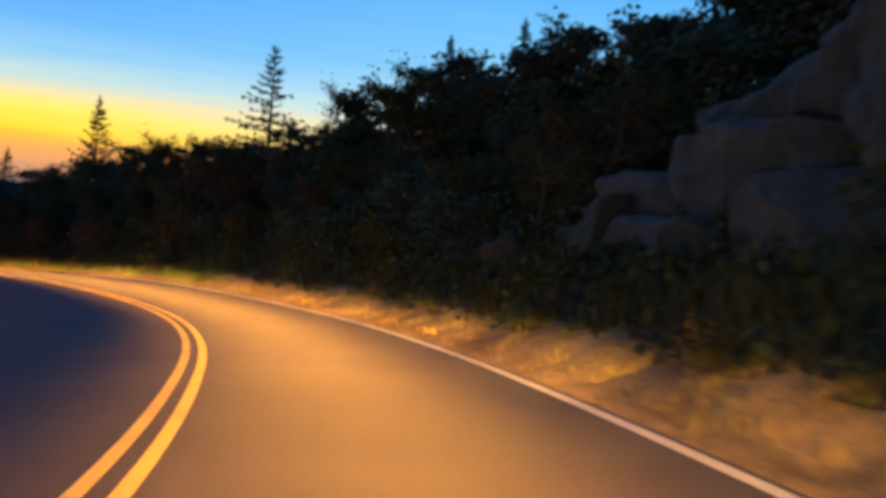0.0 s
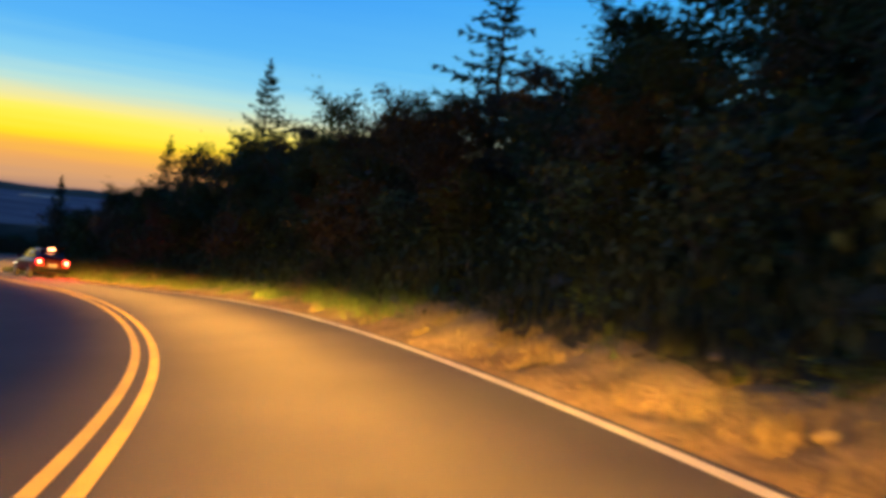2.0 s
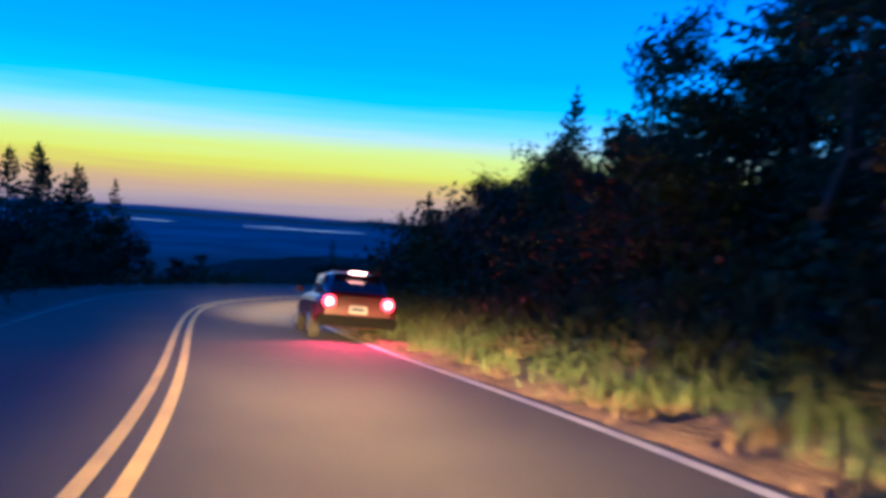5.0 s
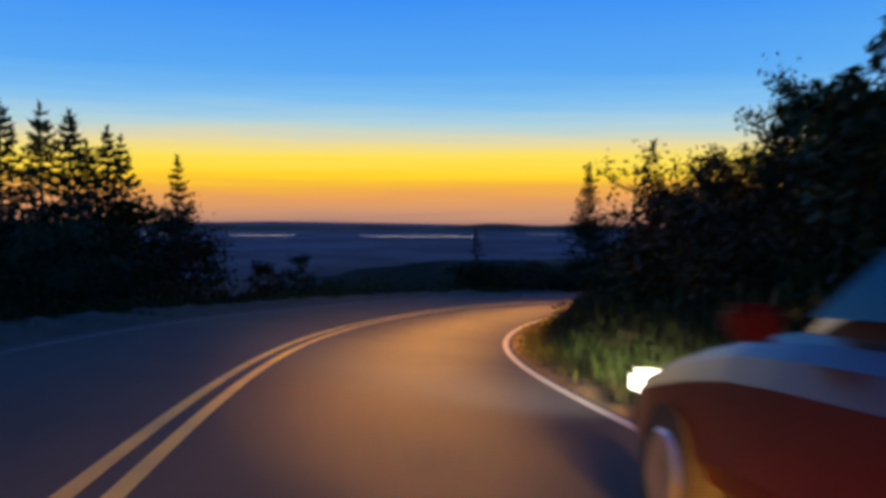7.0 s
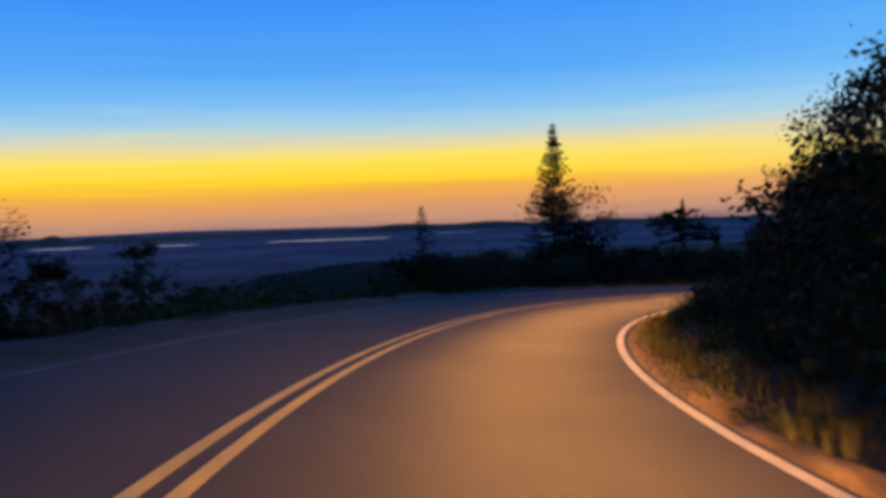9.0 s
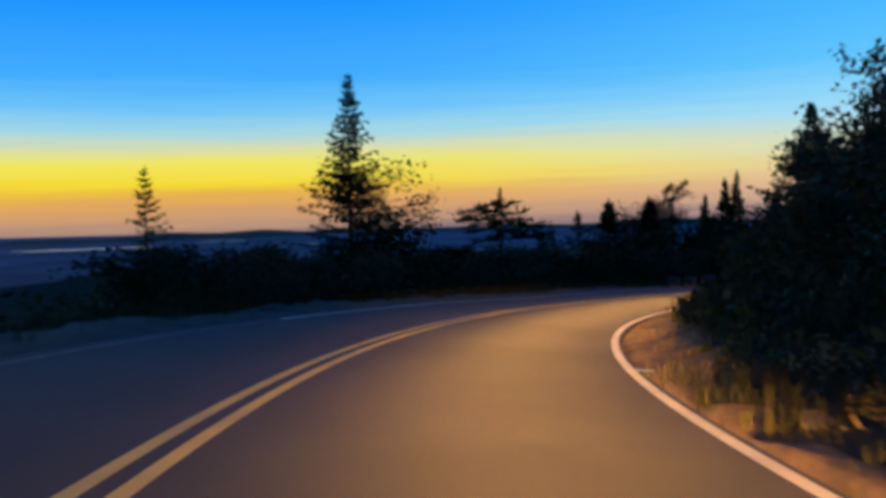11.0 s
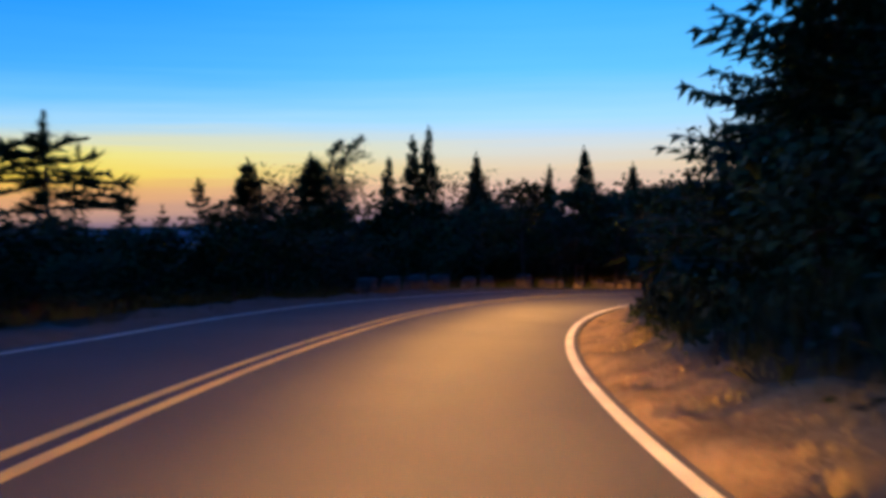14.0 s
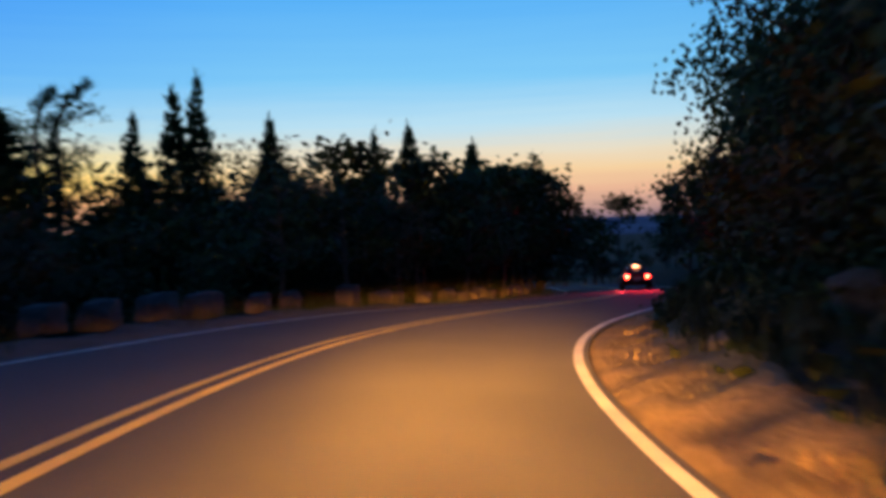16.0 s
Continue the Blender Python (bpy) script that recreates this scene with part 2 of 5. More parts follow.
# ------------------------------------------------------------------ materials
def material(name, colour, rough=0.8, metal=0.0, other=None, scale=4.0, bump=0.0, bump_scale=30.0, fine=0.3, spec=0.5, vary=0.0, emit=None, power=0.0, lowland=None):
    """A surface with two scales of colour variation and fine relief."""
    m = bpy.data.materials.new(name)
    m.use_nodes = True
    nt = m.node_tree
    bsdf = nt.nodes["Principled BSDF"]
    N, L = nt.nodes.new, nt.links.new
    bsdf.inputs["Roughness"].default_value = rough
    bsdf.inputs["Metallic"].default_value = metal
    bsdf.inputs["Specular IOR Level"].default_value = spec
    co = N("ShaderNodeTexCoord")
    other = other or tuple(c * 0.6 for c in colour)
    big = N("ShaderNodeTexNoise")
    big.inputs["Scale"].default_value, big.inputs["Detail"].default_value = scale, 5.0
    small = N("ShaderNodeTexNoise")
    small.inputs["Scale"].default_value, small.inputs["Detail"].default_value = bump_scale, 3.0
    L(co.outputs["Object"], big.inputs["Vector"])
    L(co.outputs["Object"], small.inputs["Vector"])
    ra = N("ShaderNodeMapRange")
    ra.inputs["From Min"].default_value, ra.inputs["From Max"].default_value = 0.35, 0.65
    L(big.outputs[0], ra.inputs["Value"])
    mix = N("ShaderNodeMix")
    mix.data_type = "RGBA"
    mix.inputs["A"].default_value, mix.inputs["B"].default_value = (*other, 1), (*colour, 1)
    L(ra.outputs[0], mix.inputs["Factor"])
    grain = N("ShaderNodeMapRange")
    grain.inputs["To Min"].default_value, grain.inputs["To Max"].default_value = 1 - fine, 1 + fine
    L(small.outputs[0], grain.inputs["Value"])
    value = grain.outputs[0]
    if vary:
        info = N("ShaderNodeObjectInfo")
        island = N("ShaderNodeNewGeometry")
        add = N("ShaderNodeMath")
        add.operation = "ADD"
        L(info.outputs["Random"], add.inputs[0])
        L(island.outputs["Random Per Island"], add.inputs[1])
        rr = N("ShaderNodeMapRange")
        rr.inputs["From Max"].default_value = 2.0
        rr.inputs["To Min"].default_value, rr.inputs["To Max"].default_value = 1 - vary, 1 + vary
        L(add.outputs[0], rr.inputs["Value"])
        mul = N("ShaderNodeMath")
        mul.operation = "MULTIPLY"
        L(rr.outputs[0], mul.inputs[0])
        L(value, mul.inputs[1])
        value = mul.outputs[0]
    cover = mix.outputs["Result"]
    if lowland:  # patchy open land away from the hill, with bluish haze painted in
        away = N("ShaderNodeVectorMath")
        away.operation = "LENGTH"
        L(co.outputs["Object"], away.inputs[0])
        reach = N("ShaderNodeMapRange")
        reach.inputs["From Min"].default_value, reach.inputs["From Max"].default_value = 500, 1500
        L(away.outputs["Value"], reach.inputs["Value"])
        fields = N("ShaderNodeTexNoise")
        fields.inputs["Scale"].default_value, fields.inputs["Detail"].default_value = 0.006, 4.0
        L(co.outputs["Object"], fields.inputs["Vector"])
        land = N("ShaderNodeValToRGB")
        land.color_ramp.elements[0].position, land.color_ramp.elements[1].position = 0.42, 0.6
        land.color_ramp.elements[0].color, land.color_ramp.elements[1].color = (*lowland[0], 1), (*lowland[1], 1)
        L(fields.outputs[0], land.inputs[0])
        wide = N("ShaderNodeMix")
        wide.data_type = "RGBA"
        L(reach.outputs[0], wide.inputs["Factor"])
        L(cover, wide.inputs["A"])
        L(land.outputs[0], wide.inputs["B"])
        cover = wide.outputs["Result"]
    tint = N("ShaderNodeVectorMath")
    tint.operation = "SCALE"
    L(cover, tint.inputs[0])
    L(value, tint.inputs["Scale"])
    L(tint.outputs[0], bsdf.inputs["Base Color"])
    if bump:
        b = N("ShaderNodeBump")
        b.inputs["Strength"].default_value, b.inputs["Distance"].default_value = bump, 0.05
        L(small.outputs[0], b.inputs["Height"])
        L(b.outputs[0], bsdf.inputs["Normal"])
    if emit:
        bsdf.inputs["Emission Color"].default_value = (*emit, 1)
        bsdf.inputs["Emission Strength"].default_value = power
    return m


ASPHALT = material("asphalt", (0.054, 0.054, 0.056), 0.85, other=(0.039, 0.040, 0.043), scale=0.35, bump=0.35, bump_scale=90, fine=0.35)
YELLOW_PAINT = material("yellow_road_paint", (0.80, 0.58, 0.03), 0.6, other=(0.62, 0.43, 0.03), scale=1.2, bump=0.2, bump_scale=60, fine=0.15)
WHITE_PAINT = material("white_road_paint", (0.74, 0.72, 0.55), 0.6, other=(0.55, 0.52, 0.40), scale=1.2, bump=0.2, bump_scale=60, fine=0.15)
# white of the far edge line, darkened in its colour for the unlit stretch
UNLIT_PAINT = material("unlit_road_paint", (0.17, 0.165, 0.15), 0.8, other=(0.07, 0.07, 0.068), scale=2.5, bump=0.3, bump_scale=60, fine=0.3)
GRAVEL = material("gravel_shoulder", (0.085, 0.07, 0.05), 0.95, other=(0.05, 0.045, 0.03), scale=1.5, bump=0.8, bump_scale=25, fine=0.4)
# dark soil near the road; farther out its colour pales to blue for haze
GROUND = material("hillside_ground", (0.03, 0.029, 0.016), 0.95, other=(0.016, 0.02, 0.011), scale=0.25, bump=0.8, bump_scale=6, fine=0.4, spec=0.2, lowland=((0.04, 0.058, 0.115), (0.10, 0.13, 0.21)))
PINK_GRANITE = material("pink_granite", (0.17, 0.13, 0.10), 0.9, other=(0.085, 0.068, 0.052), scale=2.2, bump=0.9, bump_scale=11, fine=0.35, vary=0.25)
COPING = material("coping_granite", (0.115, 0.082, 0.068), 0.9, other=(0.06, 0.047, 0.04), scale=2.2, bump=0.9, bump_scale=11, fine=0.35, vary=0.25)
GRANITE = material("granite", (0.046, 0.041, 0.028), 0.95, other=(0.020, 0.023, 0.013), scale=1.1, bump=1.0, bump_scale=7, fine=0.3, vary=0.2)
BARK = material("bark", (0.09, 0.065, 0.045), 0.95, other=(0.05, 0.04, 0.03), scale=5, bump=0.8, bump_scale=25)
NEEDLES = material("spruce_needles", (0.035, 0.065, 0.025), 0.7, other=(0.02, 0.042, 0.02), scale=1.5, fine=0.2, spec=0.12, vary=0.35)
LEAVES = material("green_leaves", (0.05, 0.066, 0.02), 0.7, other=(0.034, 0.042, 0.016), scale=1.0, fine=0.2, spec=0.12, vary=0.4)
RUSSET = material("russet_leaves", (0.085, 0.05, 0.02), 0.7, other=(0.05, 0.038, 0.016), scale=1.0, fine=0.2, spec=0.12, vary=0.4)
VERGE = material("verge_soil_and_straw", (0.25, 0.175, 0.08), 0.95, other=(0.13, 0.095, 0.045), scale=1.3, bump=1.0, bump_scale=14, fine=0.5, spec=0.2)
STRAW = material("dry_grass", (0.21, 0.15, 0.065), 0.85, other=(0.13, 0.105, 0.04), scale=0.7, fine=0.2, spec=0.2, vary=0.35)
WEEDS = material("roadside_weeds", (0.11, 0.15, 0.03), 0.8, other=(0.06, 0.09, 0.02), scale=0.7, fine=0.2, spec=0.2, vary=0.35)
DARK_WEEDS = material("dark_weeds", (0.05, 0.05, 0.018), 0.85, other=(0.03, 0.035, 0.013), scale=0.7, fine=0.2, spec=0.2, vary=0.4)
WOODS = material("far_woods_leaves", (0.026, 0.036, 0.02), 0.9, other=(0.016, 0.024, 0.015), scale=0.08, fine=0.3, bump_scale=1.0, spec=0.2, vary=0.3)
WATER = material("bay_water", (0.03, 0.05, 0.08), 0.3, other=(0.03, 0.045, 0.07), scale=0.01, fine=0.05, bump=0.1, bump_scale=0.2)
PAINT = material("dark_red_car_paint", (0.12, 0.005, 0.005), 0.3, spec=0.4, other=(0.09, 0.004, 0.004), scale=3, fine=0.04)
TRIM = material("black_car_trim", (0.008, 0.008, 0.008), 0.9, spec=0.1, scale=5, fine=0.1)
RUBBER = material("tyre_rubber", (0.02, 0.02, 0.02), 0.9, scale=8, fine=0.2, bump=0.3, bump_scale=60)
ALLOY = material("wheel_alloy", (0.45, 0.45, 0.46), 0.3, metal=0.9, scale=5, fine=0.05)
CAR_GLASS = material("tinted_car_glass", (0.015, 0.018, 0.02), 0.06, scale=2, fine=0.05)
PLATE = material("plate_white", (0.6, 0.6, 0.58), 0.5, scale=8, fine=0.05)
INK = material("plate_ink", (0.03, 0.05, 0.12), 0.5, scale=8, fine=0.05)
TAIL = material("lit_tail_light", (0.5, 0.01, 0.01), 0.2, scale=5, fine=0.05, emit=(1.0, 0.012, 0.006), power=20.0)
BRAKE = material("lit_brake_bulb", (0.8, 0.2, 0.1), 0.2, scale=5, fine=0.05, emit=(1.0, 0.30, 0.12), power=30.0)
HEADLIGHT = material("lit_headlight", (0.8, 0.8, 0.75), 0.2, scale=5, fine=0.05, emit=(1.0, 0.85, 0.6), power=12.0)


# ------------------------------------------------------------------ mesh helpers
def mesh_from(name, verts, faces, mat, smooth_faces=False):
    me = bpy.data.meshes.new(name)
    me.from_pydata([tuple(v) for v in verts], [], faces)
    me.materials.append(mat)
    if smooth_faces:
        me.polygons.foreach_set("use_smooth", [True] * len(me.polygons))
    me.update()
    return me


def child(name, mesh, parent, label=""):
    ob = new(name, mesh)
    ob.parent = parent
    if label:
        tagged(ob, label)
    return ob


def part(name, bm, mat, parent, label=""):
    me = bpy.data.meshes.new(name)
    bmesh.ops.recalc_face_normals(bm, faces=bm.faces)
    bm.to_mesh(me)
    bm.free()
    me.materials.append(mat)
    return child(name, me, parent, label)


def ribbon(name, s0, s1, d0, d1, lift, mat, cross=1, step=0.75, skirt=0.0, sway=None):
    """A strip along the road, from d0 to d1; skirt: how far its edges turn down."""
    verts, faces = [], []
    n = int((s1 - s0) / step) + 1
    width = cross + 1 + (2 if skirt else 0)
    for i in range(n):
        s = s0 + i * step
        row = [(d0 + (d1 - d0) * j / cross, lift) for j in range(cross + 1)]
        row = [(d - widening(s) if d < -3.0 else d, h) for d, h in row]
        if sway:
            row = [(d + sway(s), h) for d, h in row]
        if skirt:
            row = [(row[0][0], lift - skirt)] + row + [(row[-1][0], lift - skirt)]
        verts += [at_road(s, d, h) for d, h in row]
    for i in range(n - 1):
        for j in range(width - 1):
            a = i * width + j
            faces.append((a, a + 1, a + width + 1, a + width))
    return new(name, mesh_from(name, verts, faces, mat, not skirt))


# ------------------------------------------------------------------ ground, road, water
def axis(lo, hi, cell, reach):
    """Cell borders: even between lo and hi, growing outside to the horizon."""
    mid = list(np.arange(lo, hi + cell, cell))
    for sign in (-1, 1):
        c, p = cell, mid[-1] if sign > 0 else mid[0]
        while abs(p) < reach:
            c *= 1.13
            p += sign * c
            p_ = max(-reach, min(reach, p))
            mid = mid + [p_] if sign > 0 else [p_] + mid
    return np.array(mid)


def build_ground():
    xs, ys = axis(-110, 60, 1.5, 3400), axis(-30, 230, 1.5, 3400)
    gx, gy = np.meshgrid(xs, ys)
    z = ground_height(gx.ravel(), gy.ravel(), 0.16)
    verts = np.stack([gx.ravel(), gy.ravel(), z], 1)
    w = len(xs)
    faces = [(j * w + i, j * w + i + 1, (j + 1) * w + i + 1, (j + 1) * w + i) for j in range(len(ys) - 1) for i in range(w - 1)]
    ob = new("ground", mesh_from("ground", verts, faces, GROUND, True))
    tagged(ob, "dark grassy hillside falling to a wide lowland", "ground", kind="structure")


build_ground()
S_END = 245.0
road = ribbon("road", -40, S_END, EDGE_L, EDGE_R, 0.0, ASPHALT, cross=8, skirt=0.12)
tagged(road, "worn grey-brown asphalt two-lane mountain road", "road", kind="structure")
for off in (-0.116, 0.116):
    tagged(ribbon("centre_line", -40, S_END, YELLOW + off - 0.054, YELLOW + off + 0.054, 0.005, YELLOW_PAINT, sway=middle_shift), "solid yellow stripe of the double centre line", "road marking", "double centre line", "structure")
for d, s0, s1, paint, words in ((WHITE_R, -40, S_END, WHITE_PAINT, "solid white edge line on the asphalt"), (WHITE_L, -40, 121, UNLIT_PAINT, "white edge line, coloured darker where it lies unlit"),
                                (WHITE_L, 121, S_END, WHITE_PAINT, "solid white edge line on the outer side")):
    tagged(ribbon("edge_line", s0, s1, d - 0.06, d + 0.06, 0.005, paint), words, "road marking", "edge lines", "structure")
tagged(ribbon("drain_mark", 113.9, 114.2, 2.12, 2.4, 0.05, WHITE_PAINT, step=0.07), "short white mark beside the edge line at a drain", "road marking", kind="structure")


def bay(az0, az1, dist, deep, seed):
    """A narrow water arm on the lowland, seen end to end between two bearings."""
    rng = random.Random(seed)
    n, near, back = 26, [], []
    for i in range(n + 1):
        az = radians(az0 + (az1 - az0) * i / n)
        taper = max(0.0, math.sin(math.pi * i / n)) ** 0.5
        r0 = dist - deep * 0.5 * taper * rng.uniform(0.7, 1.15)
        r1 = dist + deep * 0.5 * taper * rng.uniform(0.6, 1.2) + 4
        near.append((-math.sin(az) * r0, math.cos(az) * r0, LOW + 3.5))
        back.append((-math.sin(az) * r1, math.cos(az) * r1, LOW + 3.5))
    faces = [(i, i + 1, n + 1 + i + 1, n + 1 + i) for i in range(n)]
    ob = new("water", mesh_from("water", near + back, faces, WATER))
    tagged(ob, "pale bay water shining on the dark lowland", "water", "arms of the bay", "structure")


for az0, az1, dist, deep, seed in ((39.6, 32.2, 2140, 150, 1), (47.2, 43.2, 2180, 130, 2), (52.2, 48.8, 2300, 160, 3), (30.0, 27.2, 2400, 110, 4), (24.5, 23.2, 1970, 60, 5), (58, 54, 2260, 140, 6)):
    bay(az0, az1, dist, deep * 0.6, seed)


def ridge(az0, az1, dist, high, seed):
    """A low far ridge on the horizon."""
    rng = random.Random(seed)
    n, verts = 60, []
    for i in range(n + 1):
        f = i / n
        az = radians(az0 + (az1 - az0) * f)
        h = high * max(0.0, math.sin(math.pi * f)) ** 0.6 * (0.6 + 0.4 * math.sin(f * 9 + seed) * math.sin(f * 23 + seed)) + rng.uniform(0, 1.2)
        for r, z in ((dist - 250, LOW - 2), (dist, LOW + h), (dist + 250, LOW - 2)):
            verts.append((-math.sin(az) * r, math.cos(az) * r, z))
    faces = []
    for i in range(n):
        for j in (0, 1):
            a = i * 3 + j
            faces.append((a, a + 1, a + 4, a + 3))
    ob = new("far_ridge", mesh_from("far_ridge", verts, faces, WOODS, True))
    tagged(ob, "low dark wooded ridge on the far horizon", "hill", "ridges on the horizon", "structure")


for az0, az1, dist, high, seed in ((75, 38, 3000, 18, 1), (44, 12, 3100, 22, 2), (56, 46, 2950, 26, 3), (22, -20, 3050, 20, 4)):
    ridge(az0, az1, dist, high, seed)


def overgrown(s):
    """Where the growth of the bank comes nearly down to the asphalt."""
    return float(smooth(63, 72, s) - smooth(111, 116, s))


def verge_strip(name, label, s0, s1, d0, d1, cross, mat, in0=0.0, in1=0.0):
    """A strip of bare soil and straw laid on the land beside the asphalt; in0 and in1 draw its edges in where the bank is overgrown."""
    n = int((s1 - s0) / 0.5) + 1
    pts = []
    for i in range(n):
        for j in range(cross + 1):
            s = s0 + i * 0.5
            wob = 0.35 * math.sin(s * 0.9) * math.sin(s * 0.37 + 1) * j / cross
            a, b = d0 - in0 * overgrown(s), d1 - in1 * overgrown(s)
            q = at_road(s, a + (b - a) * j / cross + wob * (1 - 0.6 * overgrown(s)))
            pts.append((q.x, q.y))
    pts = np.array(pts)
    z = ground_height(pts[:, 0], pts[:, 1]) + 0.035
    lump = wave(pts[:, 0], pts[:, 1], 0.24, 0.9) * 0.045 + wave(pts[:, 0], pts[:, 1], 0.62, 1.9) * 0.075
    j = np.tile(np.arange(cross + 1), n)
    z += np.where((j > 1) & (j < cross), lump + 0.03, 0)
    z = np.where(j == cross, z - 0.12, z)
    w = cross + 1
    faces = [(i * w + j, i * w + j + 1, (i + 1) * w + j + 1, (i + 1) * w + j) for i in range(n - 1) for j in range(cross)]
    tagged(new(name, mesh_from(name, np.column_stack([pts, z]), faces, mat, True)), label, "verge", kind="structure")


verge_strip("verge", "bank of tan soil and flattened straw beside the asphalt", -8, 185, 2.29, 3.75, 9, VERGE, in1=1.0)
verge_strip("bank_foot", "dark overgrown soil at the foot of the bank", -8, 185, 3.4, 4.95, 8, GROUND, in0=0.85)
verge_strip("gravel_shoulder", "narrow gravel shoulder on the outer edge", 30, 215, -4.7, -6.4, 5, GRAVEL)


# ------------------------------------------------------------------ trees
def tube(verts, faces, pts, radii, sides=6):
    """A tapered tube through pts, added to the lists."""
    base = len(verts)
    for k, (p, r) in enumerate(zip(pts, radii)):
        q = pts[min(k + 1, len(pts) - 1)] - pts[max(k - 1, 0)]
        q = q.normalized() if q.length > 1e-6 else Vector((0, 0, 1))
        a = q.orthogonal().normalized()
        b = q.cross(a)
        for j in range(sides):
            t = 2 * math.pi * j / sides
            verts.append(p + (a * math.cos(t) + b * math.sin(t)) * r)
    for k in range(len(pts) - 1):
        for j in range(sides):
            a0 = base + k * sides + j
            a1 = base + k * sides + (j + 1) % sides
            faces.append((a0, a1, a1 + sides, a0 + sides))


def spray(verts, faces, p, along, out, length, width):
    """One flat pointed spray of needles."""
    i = len(verts)
    verts += [p - along * width * 0.5, p + along * width * 0.5, p + out * length]
    faces.append((i, i + 1, i + 2))


def spruce(seed, high, reach, bare=0.08, thin=1.0, fill=1, tier=1.0):
    """A spruce: trunk with tiers of drooping branches that carry many needle sprays."""
    rng = random.Random(seed)
    root = new("spruce_tree")
    tv, tf, cv, cf = [], [], [], []
    lean = Vector((rng.uniform(-0.02, 0.02), rng.uniform(-0.02, 0.02), 0))
    pts = [Vector((0, 0, -0.4)) + lean * 0] + [Vector((lean.x * z * high, lean.y * z * high, z * high)) for z in (0.05, 0.25, 0.5, 0.75, 0.97)]
    r0 = 0.011 * high + 0.02
    tube(tv, tf, pts, [r0 * 1.3, r0, r0 * 0.8, r0 * 0.55, r0 * 0.3, 0.012], 7)
    z = bare * high
    while z < high * 0.985:
        f = z / high
        env = reach * ((1 - f) ** (0.92 + 0.3 * f)) * (0.55 + 0.45 * min(1, f / 0.12)) + 0.03
        count = max(3, int(rng.choice((4, 5, 5, 6)) * thin + 0.5))
        turn0 = rng.uniform(0, 6.28)
        for b in range(count):
            az = turn0 + 6.283 * b / count + rng.uniform(-0.35, 0.35)
            length = env * rng.choice((0.5, 0.75, 0.95, 1.1, 1.25)) * rng.uniform(0.88, 1.1)
            if length < 0.06 or rng.random() < 0.06:
                continue
            way = Vector((math.cos(az), math.sin(az), 0))
            side = Vector((-way.y, way.x, 0))
            rise = rng.uniform(-0.28, 0.02) + 0.5 * f
            start = Vector((lean.x * z, lean.y * z, z + rng.uniform(-0.16, 0.16) * (1.1 - f)))
            steps = max(3, int(length / 0.21))
            path = []
            for k in range(steps + 1):
                g = k / steps
                path.append(start + way * length * g + Vector((0, 0, length * (rise * g + (0.25 * g - 0.18) * g))))
            tube(tv, tf, [path[0], path[steps // 2], path[-1]], [0.012 + 0.01 * length, 0.01 + 0.004 * length, 0.004], 3)
            for k in range(1, steps + 1):
                g = k / steps
                wide = (0.05 + 0.12 * min(1, length) + 0.30 * length * (1 - abs(g - 0.4) * 1.15)) * rng.uniform(0.7, 1.15)
                wide = min(wide, 0.66)
                along = (path[k] - path[k - 1]).normalized()
                for sgn in (-1, 1):
                    out = (side * sgn * rng.uniform(0.7, 1.0) + way * rng.uniform(0.35, 0.8) + Vector((0, 0, rng.uniform(-0.45, 0.12)))).normalized()
                    spray(cv, cf, path[k] - way * rng.uniform(0, 0.1), along, out, wide, rng.uniform(0.15, 0.24))
                for extra in range(fill):
                    out = (Vector((0, 0, rng.choice((-1.0, -0.8, 0.7)))) + way * 0.5 + side * rng.uniform(-0.4, 0.4)).normalized()
                    spray(cv, cf, path[k], along, out, rng.uniform(0.12, 0.26) * min(1, 0.4 + length), 0.12)
            spray(cv, cf, path[-1], side, (path[-1] - path[-2]).normalized(), rng.uniform(0.12, 0.22), 0.09)
        z += rng.uniform(0.24, 0.40) * (0.7 + 0.05 * high) * (1.15 - 0.45 * f) * tier
    for k in range(8):
        a = rng.uniform(0, 6.28)
        spray(cv, cf, pts[-1] + Vector((0, 0, rng.uniform(-0.25, 0.1))), Vector((1, 0, 0)), Vector((math.cos(a) * 0.4, math.sin(a) * 0.4, 1)).normalized(), 0.2, 0.07)
    child("trunk", mesh_from("trunk", tv, tf, BARK, True), root)
    child("crown", mesh_from("crown", cv, cf, NEEDLES), root)
    return root


